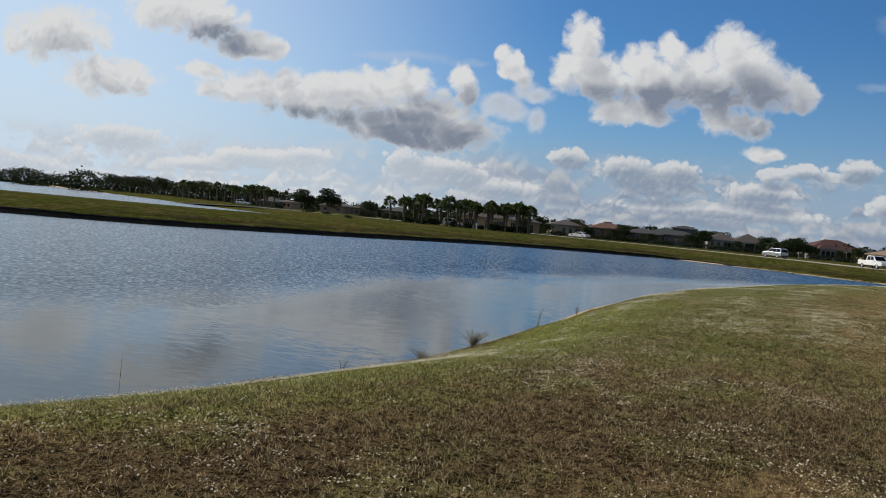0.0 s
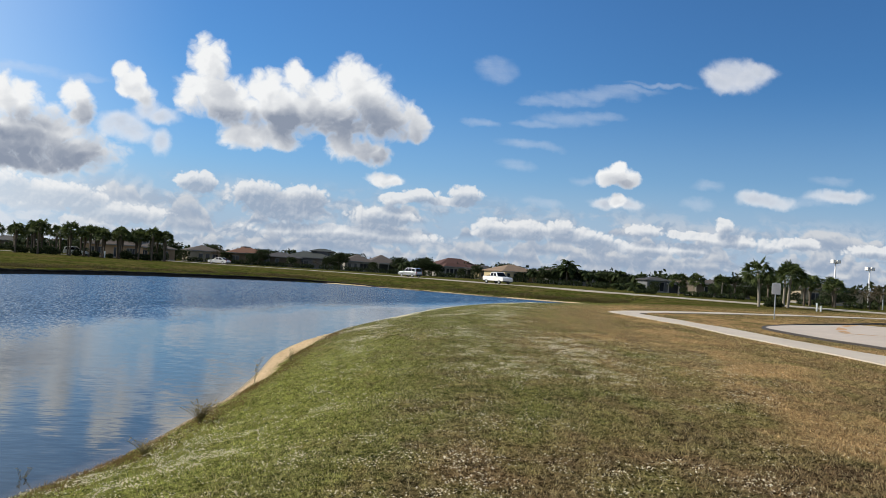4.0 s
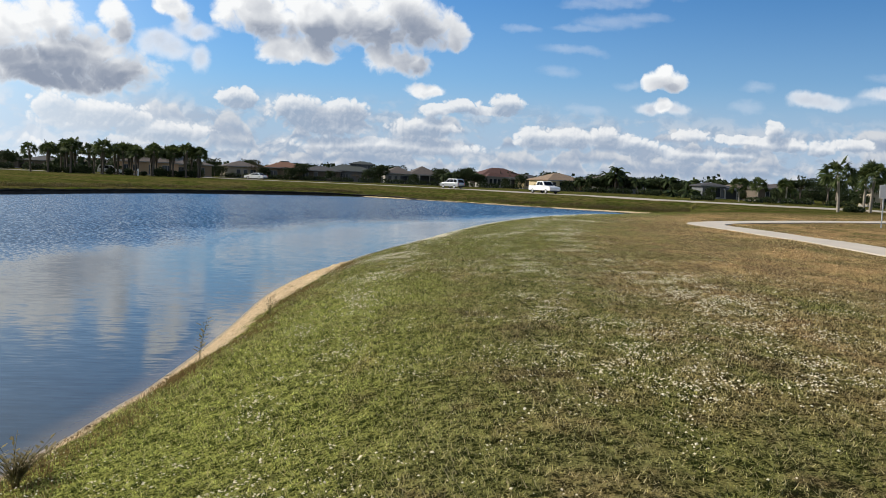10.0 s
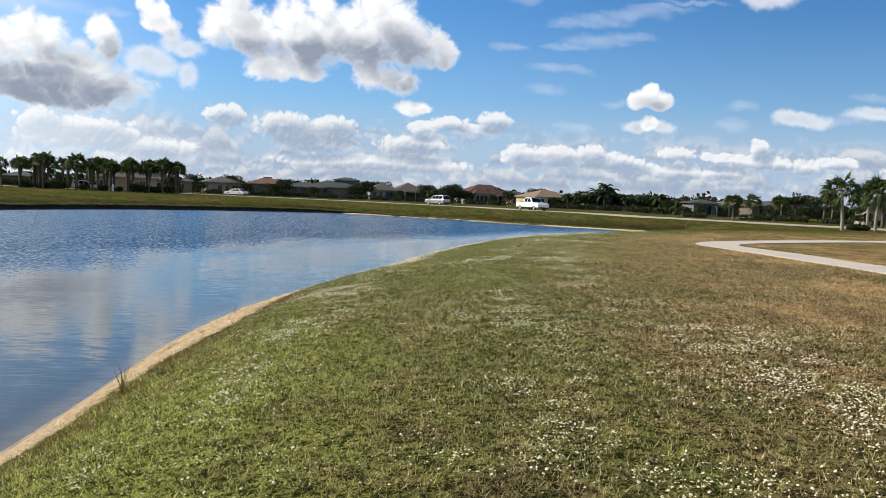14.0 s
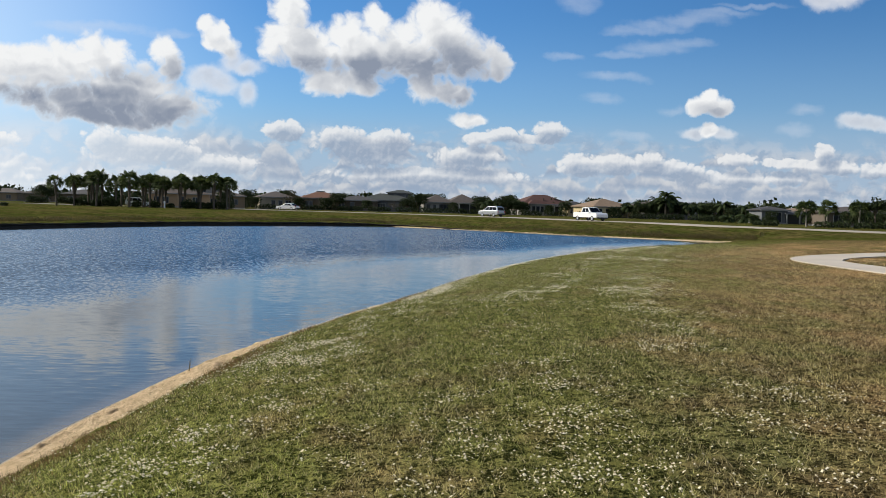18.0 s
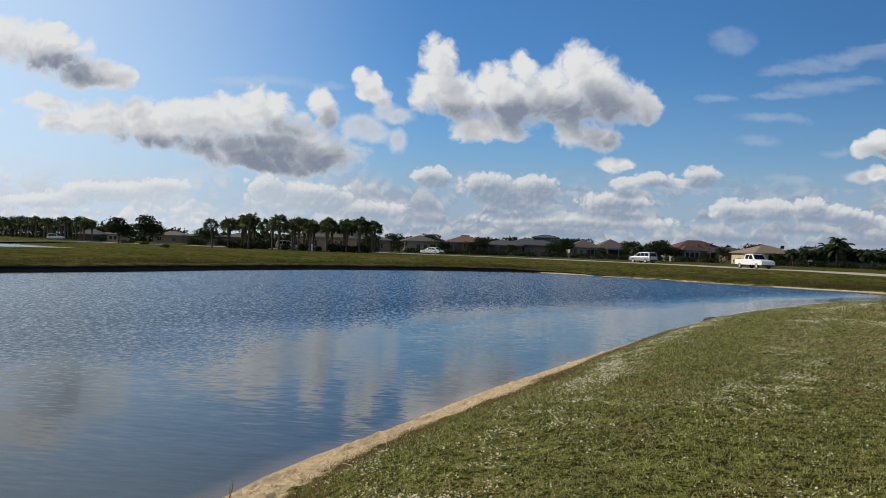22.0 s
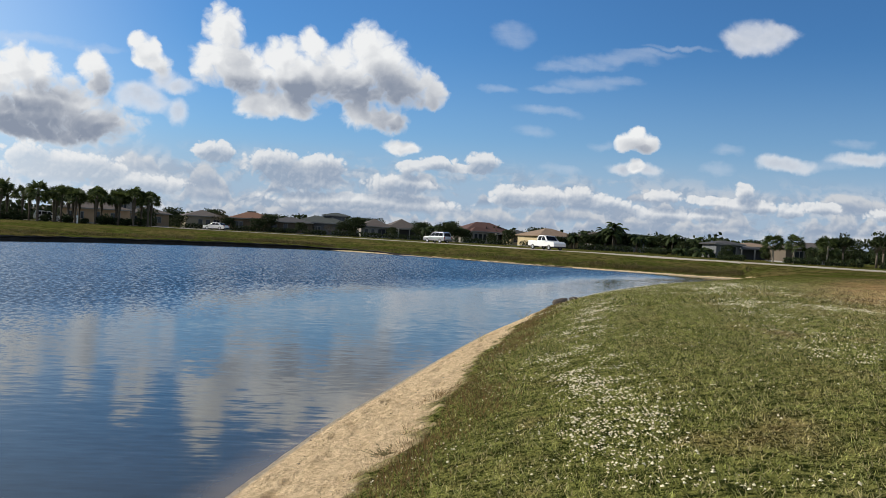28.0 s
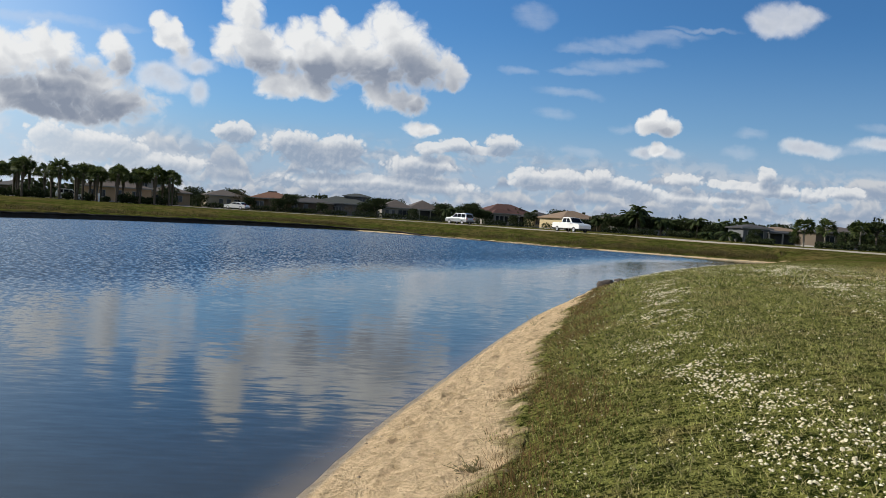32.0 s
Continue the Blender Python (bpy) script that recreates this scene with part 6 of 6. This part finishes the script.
tri = np.array([[0, 1, 4], [1, 2, 4], [2, 3, 4], [3, 0, 4], [1, 0, 5], [2, 1, 5], [3, 2, 5], [0, 3, 5]])
f = (np.arange(n)[:, None, None] * 6 + tri[None, :4]).reshape(-1, 3)
tagged(new("white_flowers", fast_mesh("white_flowers", v.reshape(-1, 3), f, PETAL)), "tiny white flower heads scattered in drifts over the lawn", "flowers", kind="stuff")

# ragged fringe of taller reddish grass where the turf meets the sand
n = 60000
py = q.uniform(8, 52, n)
sw = np.interp(py, SAND_Y, SAND_W)
px = along_shore(py) + sw * 1.02 + q.normal(0.20, 0.26, n) + 0.18 * wave(py, py * 0 + 3, 0.6)
z, edge, _ = terrain(px, py)
tall = 0.5 + 0.5 * wave(px * 2, py, 0.9)
ok = (edge > -0.18) & (edge < 1.0) & (q.uniform(0, 1, n) < 0.25 + tall)
px, py, z, tall = px[ok], py[ok], z[ok], tall[ok]
v, f = blades("fringe", px, py, z, (0.035 + 0.055 * tall) * q.uniform(0.6, 1.3, len(px)), np.full(len(px), 0.007), q, 0.7)
FRINGE = leaf_material("fringe_grass", (0.075, 0.070, 0.022), (0.30, 0.175, 0.080), 0.4)
tagged(new("shore_grass", fast_mesh("shore_grass", v, f, FRINGE)), "ragged reddish-brown grass fringe along the sand", "grass", kind="stuff")

# rough weeds along the lip of the far bank
far_edge = rounded(FAR_RIGHT[:-1] + FAR_LEFT[:9], 40)
pick = q.integers(0, len(far_edge) - 1, 46000)
along = far_edge[pick + 1] - far_edge[pick]
along /= np.linalg.norm(along, axis=1)[:, None] + 1e-9
off = np.abs(q.normal(0.0, 1.0, len(pick))) * 1.3 + 0.75
px = far_edge[pick, 0] + along[:, 1] * off + q.uniform(-0.4, 0.4, len(pick))
py = far_edge[pick, 1] - along[:, 0] * off + q.uniform(-0.4, 0.4, len(pick))
z, edge, sd = terrain(px, py)
tall = 0.5 + 0.5 * wave(px, py, 1.3)
ok = (sd > 0.6) & (q.uniform(0, 1, len(px)) < 0.2 + tall)
px, py, z, tall = px[ok], py[ok], z[ok], tall[ok]
v, f = blades("weeds", px, py, z, (0.10 + 0.22 * tall) * q.uniform(0.5, 1.3, len(px)), np.full(len(px), 0.045), q, 0.8)
BANK_WEED = leaf_material("bank_weeds", (0.035, 0.042, 0.012), (0.170, 0.125, 0.050), 0.3)
tagged(new("bank_weeds", fast_mesh("bank_weeds", v, f, BANK_WEED)), "rough olive and brown weeds along the lip of the far bank", "weeds", kind="stuff")


def weed(seed, x, y, h, stems, spread, leaf_len, label, name="weed"):
    """A shore plant of thin stalks, each with small leaves up its length."""
    rr = random.Random(seed)
    top = thing(name, at(x, y, 0), label, "plant", "weeds along the shore")
    for i in range(stems):
        a, f = rr.uniform(0, math.tau), spread * rr.uniform(0.2, 1.0)
        hh = h * rr.uniform(0.6, 1.0)
        bend = Vector((math.cos(a) * f, math.sin(a) * f, 0))
        pts = [bend * (t * t) + Vector((rr.uniform(-0.01, 0.01), rr.uniform(-0.01, 0.01), -0.05 + t * (hh + 0.05))) for t in (0, 0.35, 0.7, 1.0)]
        bm = bmesh.new()
        tube(bm, pts, [0.0035, 0.003, 0.0025, 0.0015], 4)
        stalk = part("stalk", bm, WEED, top)
        if leaf_len:
            bm = bmesh.new()
            for j in range(9):
                t = 0.25 + 0.75 * j / 9
                p = bend * (t * t) + Vector((0, 0, t * hh))
                b = rr.uniform(0, math.tau)
                d = Vector((math.cos(b), math.sin(b), 0.4)) * leaf_len * rr.uniform(0.6, 1.2)
                s = d.cross(Vector((0, 0, 1))).normalized() * leaf_len * 0.16
                bm.faces.new([bm.verts.new(c) for c in (p, p + d * 0.5 + s, p + d, p + d * 0.5 - s)])
            part("leaves", bm, WEED, stalk)
    return top


weed(1, -4.05, 14.9, 0.36, 30, 0.34, 0.07, "bushy olive-brown weed clump at the water's edge")
weed(2, -4.35, 12.9, 0.24, 16, 0.25, 0.05, "low tangled weed at the water's edge")
weed(3, -3.75, 19.4, 0.62, 3, 0.22, 0.10, "tall thin weed stalk at the sand edge")
weed(4, -3.2, 21.6, 0.34, 9, 0.2, 0.035, "dry sprawling weed on the sand")
weed(5, -2.9, 21.9, 0.16, 6, 0.2, 0.03, "dry sprawling weed on the sand")
weed(6, -3.35, 29.2, 0.22, 3, 0.05, 0.02, "dark stubby stem by the water")
weed(7, -6.75, 8.6, 0.75, 1, 0.05, 0.05, "single thin reed at the water's edge", "reed")
weed(8, -5.6, 12.6, 0.32, 5, 0.12, 0.05, "small weed tuft at the water's edge")
weed(9, 0.55, 42.6, 0.30, 4, 0.25, 0.04, "dark sprawling weed by the water")
weed(10, 2.1, 46.5, 0.35, 4, 0.35, 0.05, "dark sprawling weed by the water")
weed(11, 8.0, 61.5, 0.5, 3, 0.4, 0.06, "leaning weed stalks over the water")
weed(12, -1.45, 33.7, 0.04, 16, 0.25, 0.04, "flattened dead weed patch on the sand")

ROCK = plain("dark_rock", (0.07, 0.055, 0.045), 0.9, spread=0.4, scale=5.0, depth=0.05)
for i, (rx, ry, s) in enumerate([(4.2, 51.5, 0.26), (4.62, 51.75, 0.16)]):
    bm = bmesh.new()
    bmesh.ops.create_icosphere(bm, subdivisions=2, radius=1.0)
    for vtx in bm.verts:
        d = vtx.co.normalized()
        vtx.co = d * s * (1 + 0.28 * noise.noise(d * 1.7 + Vector((i * 3.1, 0, 0)))) * 1.0
        vtx.co.z *= 0.6
    rock = part("rock", bm, ROCK)
    rock.matrix_world = Matrix.Translation((rx, ry, height(rx, ry) + 0.08 * s))
    tagged(rock, "dark rough rock at the water's edge", "rock", "rocks by the water")

# shell grit, twigs and pebbles on the sand
n = 5200
py = q.uniform(9, 52, n)
px = along_shore(py) + np.interp(py, SAND_Y, SAND_W) * q.beta(1.3, 1.3, n) * 1.1 + 0.02
z, edge, _ = terrain(px, py)
r = 0.0038 * np.exp(q.normal(0, 0.55, n))
v = np.empty((n, 6, 3))
spin = q.uniform(0, math.tau, n)
long = q.uniform(0.8, 2.6, n)
for j, c in enumerate(shape):
    v[:, j, 0] = px + r * (c[0] * long * np.cos(spin) - c[1] * np.sin(spin))
    v[:, j, 1] = py + r * (c[0] * long * np.sin(spin) + c[1] * np.cos(spin))
    v[:, j, 2] = z + 0.014 + r * (c[2] + 0.2)
GRIT = leaf_material("shell_grit", (0.07, 0.05, 0.030), (0.70, 0.56, 0.38), 0.0)
f = (np.arange(n)[:, None, None] * 6 + tri[None]).reshape(-1, 3)
tagged(new("shell_grit", fast_mesh("shell_grit", v.reshape(-1, 3), f, GRIT)), "shell grit, twigs and pebbles strewn on the sand", "pebbles", kind="stuff")

# trodden beach: a finer skin over the sand with heel marks
rows_s = np.arange(18.0, 50.0, 0.05)
offs = np.linspace(-0.15, 1.0, 44)
steps_at = [(q.uniform(24, 46), q.uniform(0.25, 0.9), q.uniform(-0.5, 0.5)) for _ in range(150)]
SY = rows_s[:, None] + 0 * offs[None, :]
width = np.interp(SY, SAND_Y, SAND_W) + 0.25
SX = along_shore(SY) + offs[None, :] * width
z, edge, sd = terrain(SX.ravel(), SY.ravel())
bump = 0.014 * wave(SX.ravel(), SY.ravel(), 0.11) + 0.010 * wave(SX.ravel() + 5, SY.ravel(), 0.05) + 0.014 * wave(SX.ravel() * 2.2, SY.ravel(), 0.24)
for sy, so, a in steps_at:
    sx = along_shore(sy) + so * np.interp(sy, SAND_Y, SAND_W)
    dx, dy = SX.ravel() - sx, SY.ravel() - sy
    u, w = dx * math.cos(a) + dy * math.sin(a), -dx * math.sin(a) + dy * math.cos(a)
    rr = (u / 0.06) ** 2 + (w / 0.13) ** 2
    bump += -0.040 * np.exp(-rr) + 0.018 * np.exp(-((np.sqrt(rr) - 1.55) / 0.35) ** 2)
bump *= smooth(sd, 0.05, 0.3) * smooth(SY.ravel(), 18, 23)
m_, n_ = SX.shape
i0 = (np.arange(m_ - 1)[:, None] * n_ + np.arange(n_ - 1)[None, :]).ravel()
skin = fast_mesh("beach_sand", np.stack([SX.ravel(), SY.ravel(), z + 0.022 * smooth(sd, 0.0, 0.2) * smooth(SY.ravel(), 18, 20) - 0.03 * smooth(SY.ravel(), 19, 18) + bump - 0.10 * smooth(edge, 0.05, 0.25)], 1), np.stack([i0, i0 + 1, i0 + 1 + n_, i0 + n_], 1), GROUND, True)
skin.attributes.new("edge", "FLOAT", "POINT").data.foreach_set("value", edge.astype(np.float32))
skin.attributes.new("shore", "FLOAT", "POINT").data.foreach_set("value", sd.astype(np.float32))
tagged(new("beach_sand", skin), "trodden pale sand with footprints beside the water", "sand", kind="structure")
